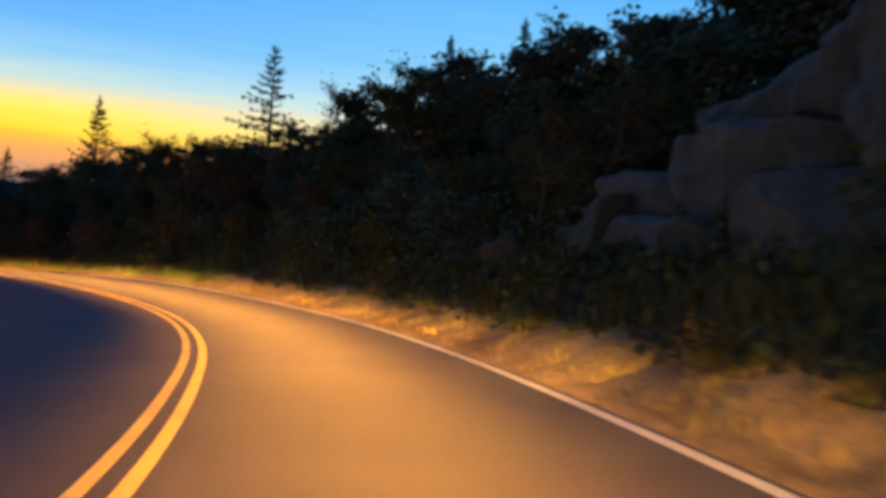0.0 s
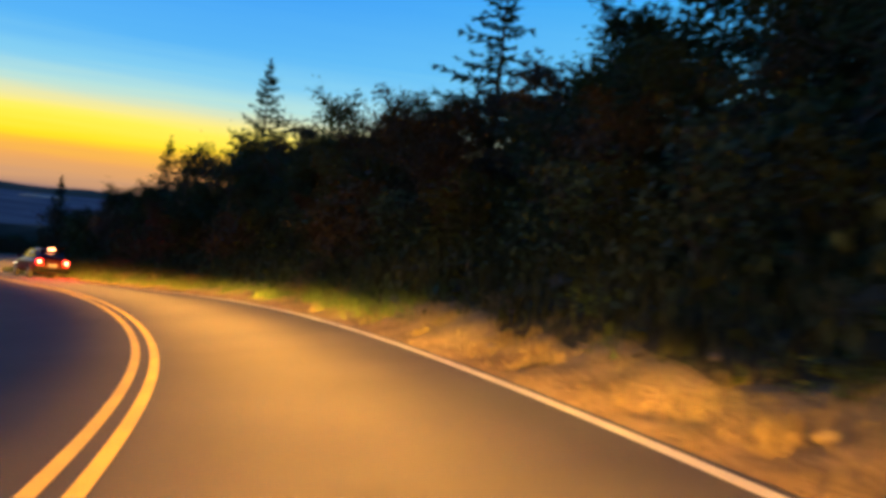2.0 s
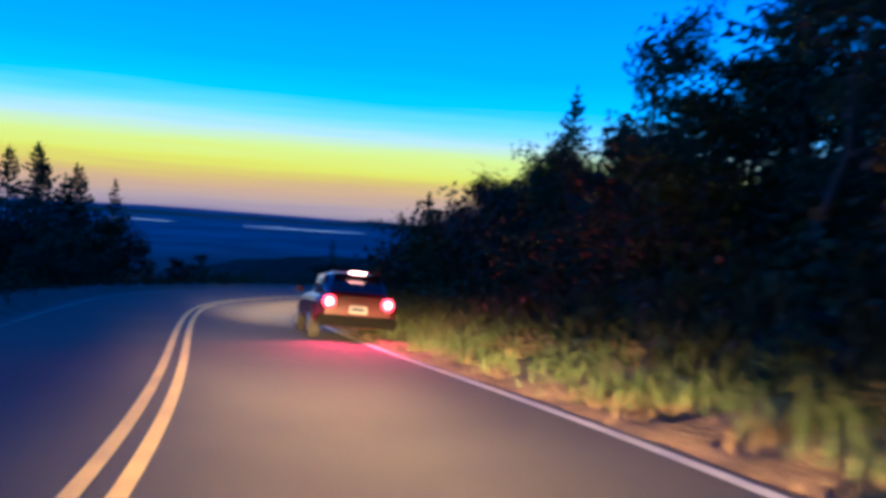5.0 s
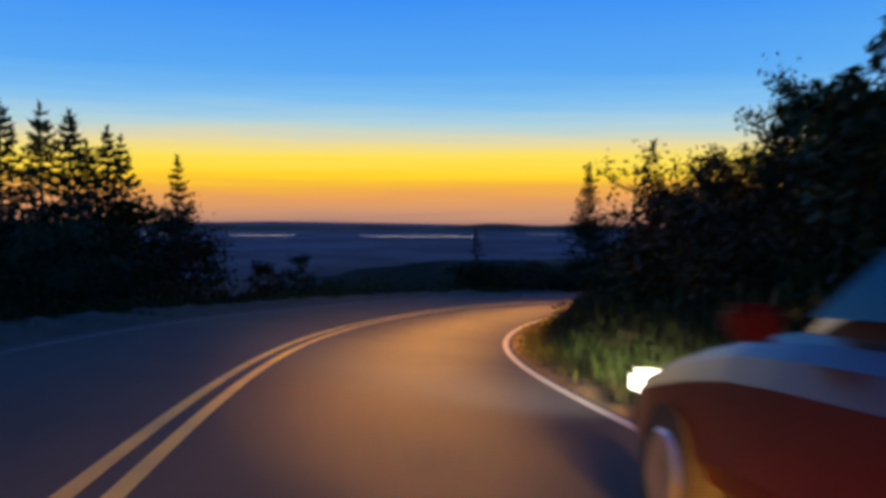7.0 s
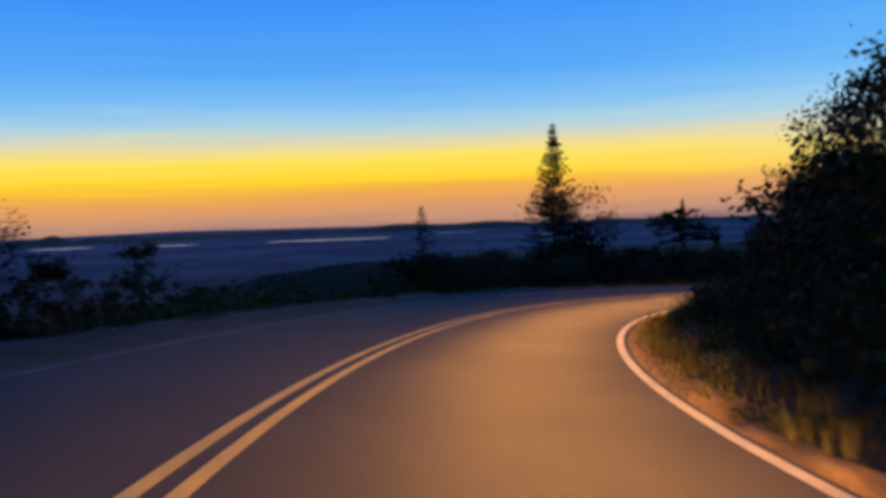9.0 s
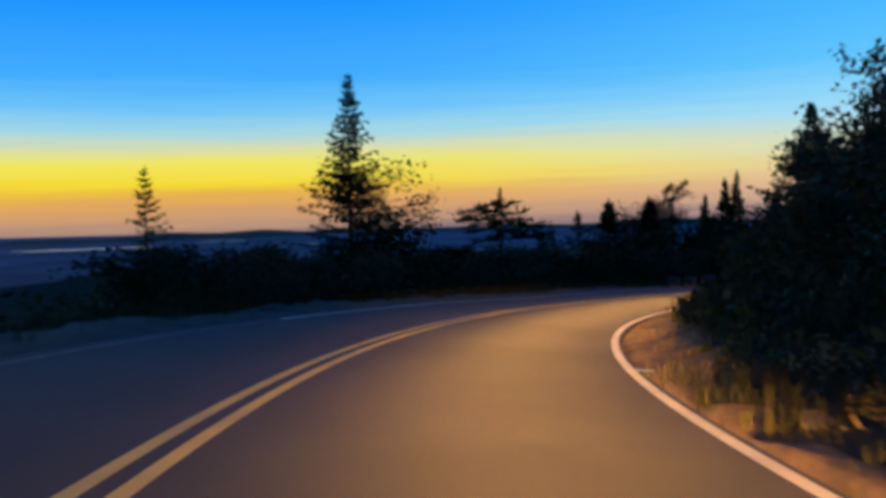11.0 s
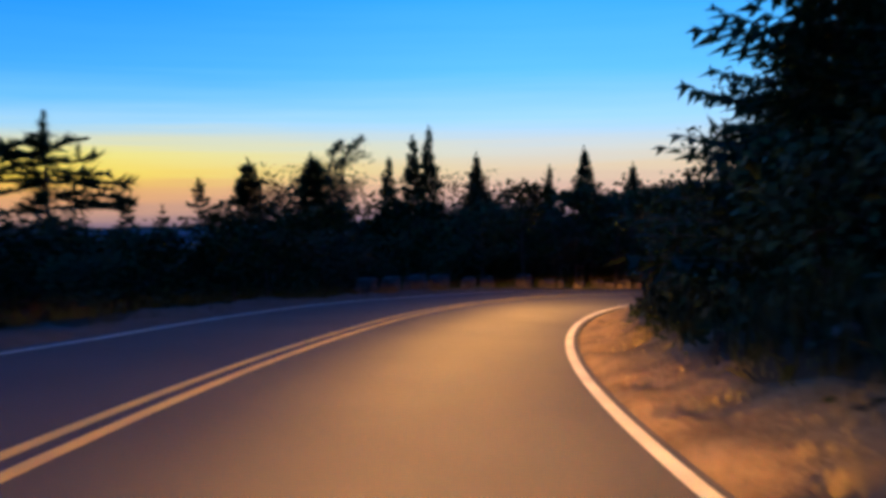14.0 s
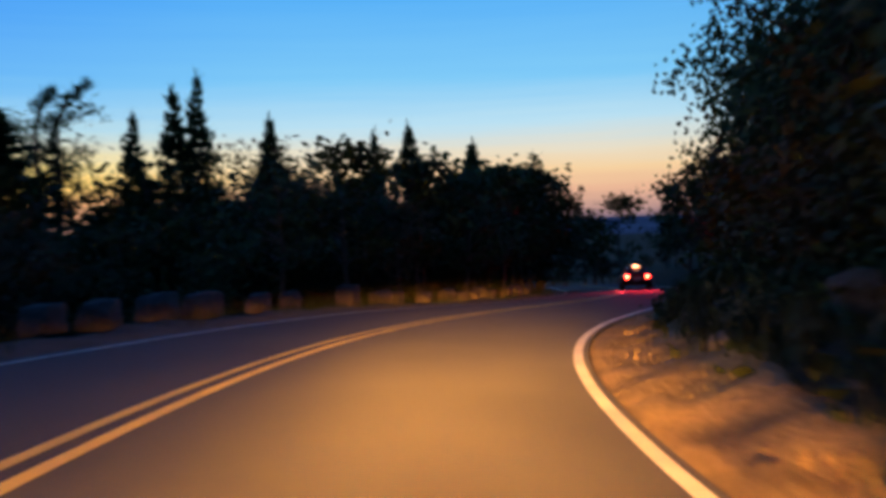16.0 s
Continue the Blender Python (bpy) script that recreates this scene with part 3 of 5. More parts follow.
def wind_spruce(seed, high):
    """An old wind-shaped spruce: a short leader over a few long, level limbs with gaps between them."""
    rng = random.Random(seed)
    root = new("spruce_tree")
    tv, tf, cv, cf = [], [], [], []
    up = Vector((0, 0, 1))
    trunk = [Vector((0.10 * math.sin(2.2 * g), 0.05 * g, high * g - 0.4 * (g == 0))) for g in (0, 0.2, 0.4, 0.6, 0.8, 0.98)]
    tube(tv, tf, trunk, [0.15, 0.12, 0.1, 0.075, 0.05, 0.015], 7)
    # below the tip, bearing, length, rise
    limbs = [(1.0, 196, 1.5, -0.18), (1.05, 178, 2.6, -0.16), (1.5, 186, 2.3, -0.1), (1.9, 170, 2.7, -0.08), (2.45, 188, 2.2, -0.12), (1.35, 6, 1.15, 0.42), (1.6, -12, 1.4, 0.0),
             (1.9, 9, 1.9, -0.1), (2.1, -4, 2.5, -0.12), (2.6, 10, 2.6, -0.14), (3.05, -3, 2.5, -0.1), (1.2, 95, 1.0, 0.0), (1.7, -85, 1.4, 0.0), (2.2, 100, 1.6, -0.1), (1.3, 172, 2.0, -0.14), (1.7, 192, 2.5, -0.12), (2.2, 176, 2.3, -0.1), (2.8, 2, 2.6, -0.12), (2.3, 14, 2.0, -0.1), (2.8, -95, 1.8, -0.1), (3.2, 175, 1.7, -0.1)]
    for below, turn, length, rise in limbs:
        az = radians(turn + 13)
        way = Vector((math.cos(az), math.sin(az), 0))
        side = Vector((-way.y, way.x, 0))
        start = Vector((0.1, 0.04, high - below))
        steps = max(5, int(length / 0.13))
        crook = rng.uniform(-0.12, 0.12)
        path = [start + way * length * k / steps + up * (length * rise * k / steps + 0.07 * math.sin(5 * k / steps + crook * 20)) + side * crook * math.sin(3 * k / steps) for k in range(steps + 1)]
        tube(tv, tf, [path[0], path[steps // 3], path[2 * steps // 3], path[-1]], [0.045, 0.035, 0.022, 0.006], 4)
        for k in range(2, steps + 1):
            full = 1.0 + 0.55 * math.sin(k * 0.7 + turn)  # the foliage sits in clumps
            for n in range(9):
                out = (side * rng.uniform(-1, 1) + way * rng.uniform(0.1, 0.9) + up * rng.uniform(-0.25, 0.75)).normalized()
                spray(cv, cf, path[k] + way * rng.uniform(-0.08, 0.08), side if n % 2 else way, out, rng.uniform(0.2, 0.42) * full + 0.08, rng.uniform(0.12, 0.22))
        for n in range(6):
            out = (way + side * rng.uniform(-0.5, 0.5) + up * rng.uniform(-0.1, 0.6)).normalized()
            spray(cv, cf, path[-1], side, out, rng.uniform(0.12, 0.24), 0.08)
    for n in range(420):  # short twigs that fill the heart of the crown
        g = rng.random()
        a = rng.uniform(0, 6.28)
        far = rng.random() * (0.25 + 1.1 * g)
        p = Vector((far * math.cos(a), far * math.sin(a), high - 0.7 - 3.1 * g))
        spray(cv, cf, p, Vector((-math.sin(a), math.cos(a), 0.2)), Vector((math.cos(a), math.sin(a), rng.uniform(-0.5, 0.5))).normalized(), rng.uniform(0.22, 0.5), 0.2)
    for n in range(300):  # the bushy leader and a second, shorter one
        second = n % 4 == 0
        g = rng.random()
        p = Vector((1.05, 0.25, high - 0.95 - 0.6 * g)) if second else Vector((0.1 - 0.12 * g, 0.03, high - 1.25 * g))
        a = rng.uniform(0, 6.28)
        out = Vector((math.cos(a), math.sin(a), rng.uniform(-0.1, 0.9))).normalized()
        spray(cv, cf, p, Vector((-out.y, out.x, 0.1)), out, (0.14 + 0.46 * g) * rng.uniform(0.6, 1.1) * (0.6 if second else 1.0), 0.11)
    child("trunk", mesh_from("trunk", tv, tf, BARK, True), root)
    child("crown", mesh_from("crown", cv, cf, NEEDLES), root)
    return root


def flag_pine(seed, high):
    """A loose pine whose two tops are bent to one side by the wind, with ragged clumps on short limbs."""
    rng = random.Random(seed)
    root = new("pine_tree")
    tv, tf, cv, cf = [], [], [], []

    def clump(c, wide, count, bend):
        for n in range(count):
            a, e = rng.uniform(0, 6.28), rng.uniform(-0.5, 0.8)
            out = Vector((math.cos(a) + bend, math.sin(a), e + 0.4 * bend)).normalized()
            p = c + Vector((rng.gauss(0, 0.4), rng.gauss(0, 0.4), rng.gauss(0, 0.28))) * wide
            spray(cv, cf, p, Vector((-out.y, out.x, 0.15)), out, rng.uniform(0.14, 0.3), rng.uniform(0.08, 0.15))

    for x0, top, bend in ((0.0, high, 0.85), (-0.55, high - 0.15, 0.5)):
        stem = [Vector((x0 * 0.35, 0, -0.3)), Vector((x0 * 0.7, 0.05, high * 0.3)), Vector((x0, 0, high * 0.55)), Vector((x0 + 0.05, -0.05, top - 1.1)), Vector((x0 + 0.35 * bend, 0, top - 0.5)), Vector((x0 + bend, 0, top - 0.08))]
        tube(tv, tf, stem, [0.13, 0.1, 0.08, 0.06, 0.045, 0.015], 6)
        for k in range(4):
            clump(stem[4].lerp(stem[5], k / 3), 0.36 - 0.05 * k, 60, 0.7)
        for k in range(9):
            g = k / 8
            p = stem[2].lerp(stem[3], g)
            a = 2.4 * k + rng.uniform(-0.4, 0.4)
            length = rng.uniform(0.55, 1.15) * (1.1 - 0.35 * g)
            end = p + Vector((math.cos(a) * length, math.sin(a) * length, length * rng.uniform(0.0, 0.5)))
            tube(tv, tf, [p, p.lerp(end, 0.5) - Vector((0, 0, 0.05)), end], [0.035, 0.024, 0.008], 4)
            clump(end, 0.6, 80, 0.25)
            clump(p.lerp(end, 0.5), 0.5, 50, 0.2)
    child("trunk", mesh_from("trunk", tv, tf, BARK, True), root)
    child("crown", mesh_from("crown", cv, cf, NEEDLES), root)
    return root


def leafy(seed, high, wide, leaf_mat, name="leafy_tree", leaves=2100, sparse=0.0, stems=1, coarse=1.0):
    """A broad-leaved tree or bush: forking limbs and many single leaves in loose clumps."""
    rng = random.Random(seed)
    root = new(name)
    tv, tf, cv, cf = [], [], [], []
    tips = []
    for st in range(stems):
        lean = Vector((rng.uniform(-1, 1), rng.uniform(-1, 1), 0)) * (0.10 if stems == 1 else 0.28)
        base = Vector((rng.uniform(-0.15, 0.15), rng.uniform(-0.15, 0.15), -0.3)) * (stems > 1) + Vector((0, 0, -0.3)) * (stems == 1)
        top = base + Vector((0, 0, high * rng.uniform(0.72, 0.9))) + lean * high
        knots = [base.lerp(top, g) + Vector((rng.uniform(-1, 1), rng.uniform(-1, 1), 0)) * 0.03 * high * (g > 0) for g in (0, 0.2, 0.45, 0.7, 1)]
        r0 = (0.02 if stems == 1 else 0.011) * high
        tube(tv, tf, knots, [r0, r0 * 0.8, r0 * 0.6, r0 * 0.4, r0 * 0.15], 6 if stems == 1 else 4)
        for b in range(int(11 / stems ** 0.6) + 2):
            g = rng.uniform(0.16 if stems > 1 else 0.3, 0.98)
            i = min(3, int(g * 4))
            p = base.lerp(top, g)
            az = rng.uniform(0, 6.28)
            length = wide * rng.uniform(0.45, 1.0) * (1.05 - 0.55 * abs(g - 0.45))
            end = p + Vector((math.cos(az) * length, math.sin(az) * length, length * rng.uniform(0.1, 0.75)))
            mid = p.lerp(end, 0.5) + Vector((0, 0, -0.06 * length))
            tube(tv, tf, [p, mid, end], [r0 * 0.45, r0 * 0.28, r0 * 0.08], 4 if stems == 1 else 3)
            tips += [mid, end, p.lerp(end, 0.75)]
            for q in range(4 if stems == 1 else 1):
                e2 = p.lerp(end, rng.uniform(0.4, 0.9)) + Vector((rng.uniform(-1, 1), rng.uniform(-1, 1), rng.uniform(-0.3, 0.9))) * length * 0.4
                tube(tv, tf, [p.lerp(end, 0.5), e2], [r0 * 0.16, r0 * 0.04], 3)
                tips.append(e2)
        tips.append(top)
    per = max(4, leaves // len(tips))
    for c in tips:
        n = int(per * rng.uniform(0.4, 1.5))
        if rng.random() < sparse:
            n = n // 6
        spread = (0.12 + 0.07 * wide) * rng.uniform(0.7, 1.3)
        for k in range(n):
            g3 = [max(-1.6, min(1.6, rng.gauss(0, 1))) for _ in range(3)]
            p = c + Vector((g3[0], g3[1], g3[2] * 0.75)) * spread
            if p.z < 0.05:
                continue
            a = Vector((rng.uniform(-1, 1), rng.uniform(-1, 1), rng.uniform(-0.8, 0.5))).normalized()
            b = a.orthogonal().normalized()
            size = rng.uniform(0.06, 0.115) * (0.8 + 0.06 * high) * coarse
            i = len(cv)
            cv += [p - a * size * 0.6, p + b * size * 0.45, p + a * size * 0.8, p - b * size * 0.45]
            cf.append((i, i + 1, i + 2, i + 3))
    child("trunk", mesh_from("trunk", tv, tf, BARK, True), root)
    child("crown", mesh_from("crown", cv, cf, leaf_mat), root)
    return root


class Kind:
    """A tree model that is placed once as itself and then as copies."""

    def __init__(self, root, high, label, category, group):
        self.root, self.high, self.first = root, high, True
        tagged(root, label, category, group)

    def put(self, x, y, z, size=1.0, turn=0.0, lean=0.0, stretch=1.0):
        m = Matrix.Translation((x, y, z)) @ Matrix.Rotation(turn, 4, "Z") @ Matrix.Rotation(lean, 4, "X") @ Matrix.Diagonal((size, size, size * stretch, 1))
        if self.first:
            self.first = False
            self.root.matrix_basis = m
            self.base = m
            return self.root
        made = copy_thing(self.root, Matrix.Identity(4))
        made.matrix_basis = m
        return made


spruce_full = [Kind(spruce(11 + i, 6.0, r, bare, thin, 1, 0.88), 6.0, "dark green spruce with drooping tiered branches on the slope", "tree", "spruces along the road")
               for i, (r, bare, thin) in enumerate(((2.1, 0.04, 1.4), (1.95, 0.05, 1.35), (2.4, 0.03, 1.4), (1.7, 0.06, 1.3)))]
spruce_thin = [Kind(spruce(31 + i, 6.0, r, bare, thin, 1, 0.88), 6.0, "thin gappy spruce with short branches and bare trunk", "tree", "thin spruces")
               for i, (r, bare, thin) in enumerate(((1.3, 0.1, 1.0), (1.15, 0.16, 1.0), (1.55, 0.12, 0.95)))]
spruce_dense = [Kind(spruce(45 + i, 6.0, r, 0.05, 1.9, 3, 0.62), 6.0, "slender dense dark spruce at the wood's edge", "tree", "spruces of the wood's edge") for i, r in enumerate((1.25, 1.45))]
tall_spruce = Kind(spruce(91, 11.0, 2.6, 0.04, 1.6, 2, 0.72), 11.0, "tall dark spruce standing free before the bay", "tree", "spruces along the road")
inner_spruce = Kind(spruce(93, 7.0, 3.0, 0.04, 1.8, 3, 0.62), 7.0, "broad dark spruce on the inner side of the bend", "tree", "spruces along the road")
old_spruce = Kind(wind_spruce(17, 7.2), 7.2, "old wind-shaped spruce with long level limbs", "tree", "spruces along the road")
bent_pine = Kind(flag_pine(29, 7.5), 7.5, "loose pine with two wind-bent tops", "tree", "half-bare trees")
maples = [Kind(leafy(51 + i, 5.0, w, mat, "leafy_tree", 3000, sp, 1, 1.02), 5.0, lab, "tree", "broad-leaved trees on the bank")
          for i, (w, mat, sp, lab) in enumerate(((2.0, LEAVES, 0.1, "broad-leaved tree with dark green crown"), (1.7, LEAVES, 0.25, "broad-leaved tree with loose green crown"),
                                               (1.9, RUSSET, 0.2, "broad-leaved tree with russet autumn leaves")))]
woods = [Kind(leafy(81 + i, 5.0, w, mat, nm, 900, 0.1, 1, 2.0), 5.0, lab, "tree", "trees of the wood")
         for i, (w, mat, nm, lab) in enumerate(((2.0, LEAVES, "woodland_tree", "dark green tree in the dense wood"), (1.8, LEAVES, "woodland_tree", "leafy tree with uneven dark crown"), (1.9, RUSSET, "russet_tree", "brownish leafy tree in the dense wood")))]
airy = [Kind(leafy(61 + i, 5.0, 1.7, RUSSET, "leafy_tree", 1000, 0.35), 5.0, "half-bare tree with few small leaves", "tree", "half-bare trees") for i in range(2)]
loose_tree = Kind(leafy(66, 5.0, 1.9, RUSSET, "leafy_tree", 3200, 0.1, 3, 0.85), 5.0, "loose small-leaved tree beside the tall spruce", "tree", "half-bare trees")
bushes = [Kind(leafy(71 + i, 2.2, w, mat, "bush", 800, 0.1, 4, 1.3), 2.2, lab, "bush", "bushes on the bank")
          for i, (w, mat, lab) in enumerate(((1.2, LEAVES, "dense dark green bush"), (1.0, LEAVES, "low green bush with many stems"), (1.1, RUSSET, "dense bush with brownish leaves")))]


def tree_to(kind, s, d, top, wide=1.0, turn=None, rng=random.Random(5)):
    """Put a tree so that its tip stands `top` above the road beside it."""
    x, y, z = spot(s, d)
    road_z = at_road(s, 0).z
    high = road_z + top - z
    size = high / kind.high
    ob = kind.put(x, y, z - 0.05, size * wide, rng.uniform(0, 6.28) if turn is None else turn, 0.0, 1 / wide)
    TAKEN.append((x, y, 0.9))
    return ob


TAKEN = []
# rocks in the bank: along, right, size
ROCKS = [(17.2, 6.6, 1.0), (20.0, 5.5, 0.78), (24.5, 4.6, 0.3), (28.5, 4.5, 0.34), (34.5, 4.4, 0.3), (39.5, 4.6, 0.33), (136, 4.4, 0.4), (149, 4.2, 0.4), (153, 4.4, 0.5), (158, 4.3, 0.4)]
# slabs of the ledge, and the block beside it: along, right, foot over the road, length, depth, height, tilt
SLABS = [(18.0, 7.5, 0.9, 4.0, 2.6, 1.7, 4), (17.2, 8.2, 2.3, 4.6, 2.8, 1.5, -5), (14.6, 6.8, 0.7, 3.6, 2.3, 1.9, 3), (13.6, 7.8, 2.3, 4.6, 2.8, 1.9, -4), (12.6, 8.8, 3.9, 4.6, 3.2, 1.7, 5),
         (11.0, 6.9, 0.7, 3.4, 2.5, 2.4, -3), (9.8, 7.8, 2.8, 3.8, 3.0, 2.4, 4), (9.0, 8.9, 4.8, 4.0, 3.2, 2.0, -4), (15.8, 9.2, 3.4, 4.2, 3.0, 1.6, 3), (22.5, 6.05, 0.75, 1.75, 1.6, 1.3, 3)]
for s, d, _, long, deep, _, _ in SLABS:
    TAKEN.append((*spot(s, d)[:2], 0.55 * long))
for s, d, k in ROCKS:
    TAKEN.append((*spot(s, d)[:2], 1.1 * k))
for s, d in ((16.0, 4.9), (18.0, 4.6), (13.0, 4.8), (10.0, 5.0), (19.0, 7.2)):
    TAKEN.append((*spot(s, d)[:2], 1.2))
# kind, place, height of the tip, breadth
def stand_out(rows):
    """Trees that show against the sky."""
    for kind, x, y, tip, wide in rows:
        z = ground_at(x, y)
        kind.put(x, y, z - 0.05, (tip - z) / kind.high * wide, x * 1.7 + y, 0.0, 1 / wide)
        TAKEN.append((x, y, 0.9))


# up on the hillside
stand_out([
    (spruce_full[1], -18.8, 73.4, 6.6, 1.0), (spruce_thin[2], -5.2, 60.6, 10.1, 1.35), (spruce_full[3], -29.4, 86.0, 2.5, 1.1),
    (loose_tree, -10.5, 58.1, 3.6, 0.6), (maples[2], -9.3, 58.2, 4.0, 0.85), (loose_tree, -7.8, 54.4, 3.7, 0.7), (maples[0], -8.2, 59.3, 4.6, 0.9), (maples[1], -6.6, 54.9, 3.6, 0.9),
    (maples[1], -17.4, 66.6, 2.2, 0.9), (maples[0], -16.0, 66.7, 2.8, 0.9), (maples[2], -15.2, 63.0, 1.9, 0.9), (maples[0], -14.2, 63.1, 2.0, 0.9), (maples[1], -13.0, 59.4, 1.3, 0.9), (maples[0], -12.8, 63.4, 2.1, 0.9),
    (maples[0], -13.1, 60.8, 1.6, 0.95), (maples[1], -12.0, 60.9, 2.0, 0.95), (maples[0], -10.9, 60.9, 2.5, 0.95), (maples[2], -9.8, 57.2, 1.9, 0.95), (maples[0], -1.4, 45.0, 4.0, 0.95), (maples[1], -0.4, 43.6, 3.6, 0.95), (maples[0], -0.5, 50.0, 5.4, 0.95),
    (maples[1], 2.1, 38.3, 6.1, 0.9), (loose_tree, 3.2, 38.0, 6.7, 0.8), (maples[0], 4.3, 37.9, 6.8, 0.9), (maples[2], 5.3, 37.6, 6.2, 0.9), (maples[1], -20.8, 67.2, 1.6, 0.8), (airy[0], -14.8, 67.3, 4.5, 0.8), (maples[1], -11.3, 61.2, 4.1, 0.8), (maples[1], -16.4, 60.8, 1.0, 0.9),
    (airy[1], -6.8, 51.7, 3.6, 1.0), (maples[0], -24.0, 71.0, -0.6, 0.9), (airy[1], -27.5, 77.0, -0.8, 0.9), (airy[0], -35.4, 82.0, -2.5, 0.8),
])
# the group on the outside of the bend
stand_out([
    (spruce_full[1], -55.5, 82.8, -2.0, 1.1), (spruce_full[0], -62.6, 86.0, -0.7, 1.2), (spruce_full[2], -54.5, 81.4, -2.6, 1.2), (spruce_full[3], -57.0, 84.5, -2.1, 1.2),
    (spruce_thin[2], -58.9, 88.6, -2.6, 1.3), (airy[0], -57.6, 88.2, -4.3, 1.0), (airy[1], -58.4, 90.2, -4.8, 0.9), (spruce_full[0], -56.5, 79.5, -1.3, 1.1),
    (spruce_full[2], -53.0, 78.8, -1.7, 1.1), (airy[0], -55.6, 85.8, -3.6, 0.9), (maples[1], -57.4, 86.6, -4.4, 0.8),
])
# two spruces before the bay, with a thin tree beside the taller one
stand_out([
    (tall_spruce, -59.6, 128.2, -1.1, 1.2), (loose_tree, -57.3, 128.7, -4.0, 0.95), (bushes[2], -57.8, 128.3, -7.3, 1.2), (bushes[0], -58.9, 128.9, -7.6, 1.1), (spruce_thin[2], -58.7, 111.2, -5.9, 1.1), (bushes[0], -58.1, 111.9, -7.7, 1.3), (bushes[1], -59.4, 110.5, -7.9, 1.4), (bushes[2], -57.3, 112.6, -8.4, 1.4), (maples[1], -58.9, 111.6, -8.0, 0.9),
    (spruce_full[0], -58.9, 146.2, -9.3, 1.9), (spruce_full[3], -54.6, 147.2, -8.9, 1.5),
])
bent_pine.put(-47.25, 165.5, ground_at(-47.25, 165.5) - 0.05, (-5.65 - ground_at(-47.25, 165.5)) / 7.5, 0.0)
TAKEN.append((-47.25, 165.5, 0.9))
old_spruce.put(-56.95, 146.78, -13.27, 1.0, 0.0, 0.0, 1.0)
TAKEN.append((-56.95, 146.78, 0.9))
# the wood's edge further down, and the dark spruce on the inner bend
stand_out([
    (spruce_dense[1], -52.0, 163.1, -6.7, 1.9), (spruce_dense[1], -48.5, 161.5, -6.6, 2.1), (spruce_dense[0], -44.8, 165.5, -6.5, 1.0), (spruce_dense[0], -43.2, 168.3, -5.3, 1.1),
    (spruce_dense[0], -42.4, 168.2, -4.7, 0.8), (loose_tree, -41.4, 167.3, -6.3, 0.7), (spruce_dense[1], -39.3, 170.0, -6.1, 0.9), (spruce_dense[0], -35.3, 169.2, -7.0, 0.9), (spruce_dense[1], -27.7, 188.8, -4.6, 1.0),
    (spruce_dense[1], -26.2, 182.1, -6.3, 1.1), (spruce_thin[2], -18.7, 189.9, -6.6, 1.5), (maples[0], -38.0, 168.4, -7.15, 1.2), (maples[1], -36.8, 170.4, -8.1, 0.95), (loose_tree, -49.0, 164.3, -5.9, 0.6),
    (maples[1], -50.2, 162.0, -8.6, 0.9), (spruce_full[0], -54.5, 164.5, -7.6, 1.2), (spruce_full[2], -61.7, 195.4, -8.8, 1.0), (spruce_thin[2], -47.6, 168.4, -6.9, 1.2),
    (inner_spruce, -40.7, 127.6, -3.6, 1.0), (maples[0], -38.3, 129.7, -4.7, 0.95), (maples[0], -37.5, 131.7, -4.9, 0.95), (maples[0], -36.2, 133.5, -4.7, 0.95),
    (maples[0], -31.0, 149.4, -5.6, 0.85), (maples[2], -28.5, 152.3, -4.7, 0.85), (maples[0], -29.6, 148.4, -5.0, 0.9), (maples[1], -27.0, 151.2, -4.2, 0.9), (maples[0], -24.6, 154.2, -3.6, 0.9), (maples[0], -22.0, 157.2, -3.2, 0.9),
])
# along, right, tip over the road, breadth
INNER_TREES = ((maples[1], 38.0, 13.5, 10.7, 0.9), (maples[1], 42.5, 15.0, 11.8, 0.9), (maples[1], 50.0, 16.0, 11.9, 0.9), (maples[2], 93.0, 6.4, 4.4, 1.0), (maples[0], 97.0, 7.6, 5.4, 1.0), (spruce_full[0], 141.2, 6.4, 5.4, 1.4), (spruce_full[2], 146.0, 6.2, 5.8, 1.5))
LOWER_TREES = ((maples[2], 157.0, 6.2, 5.2, 1.0), (maples[0], 160.5, 6.3, 6.5, 1.0), (maples[1], 164.0, 6.8, 7.5, 0.95), (maples[0], 168.0, 6.4, 7.8, 0.78), (maples[0], 172.0, 6.1, 7.6, 0.78), (maples[2], 177.0, 5.6, 7.6, 1.1),
                              (maples[0], 183.0, 5.4, 7.8, 1.25), (maples[2], 188.0, 5.2, 7.6, 1.3), (woods[0], 191.0, 5.2, 7.4, 1.3), (maples[0], 196.0, 5.4, 7.6, 1.35), (woods[0], 201.0, 5.6, 8.6, 1.0), (woods[1], 207.0, 5.4, 9.0, 1.0), (woods[2], 213.0, 5.4, 9.4, 1.0), (woods[0], 220.0, 5.4, 9.8, 1.0),
                              (maples[0], 149.0, 7.0, 6.2, 1.1), (spruce_full[0], 140.4, 8.2, 6.6, 1.2))
for kind, s, d, top, wide in INNER_TREES + LOWER_TREES:
    tree_to(kind, s, d, top, wide)
# the dense wood along the outer edge, higher further down
for i in range(22):
    s = 170.0 + i * 2.6
    tree_to(woods[(0, 1, 0, 2, 1)[i % 5]], s, -7.6 + 0.7 * math.sin(i * 2.3) + 0.9 * smooth(195, 212, s), 5.0 + 0.1 * (s - 170) + 0.45 * math.sin(i * 1.7), 1.0)
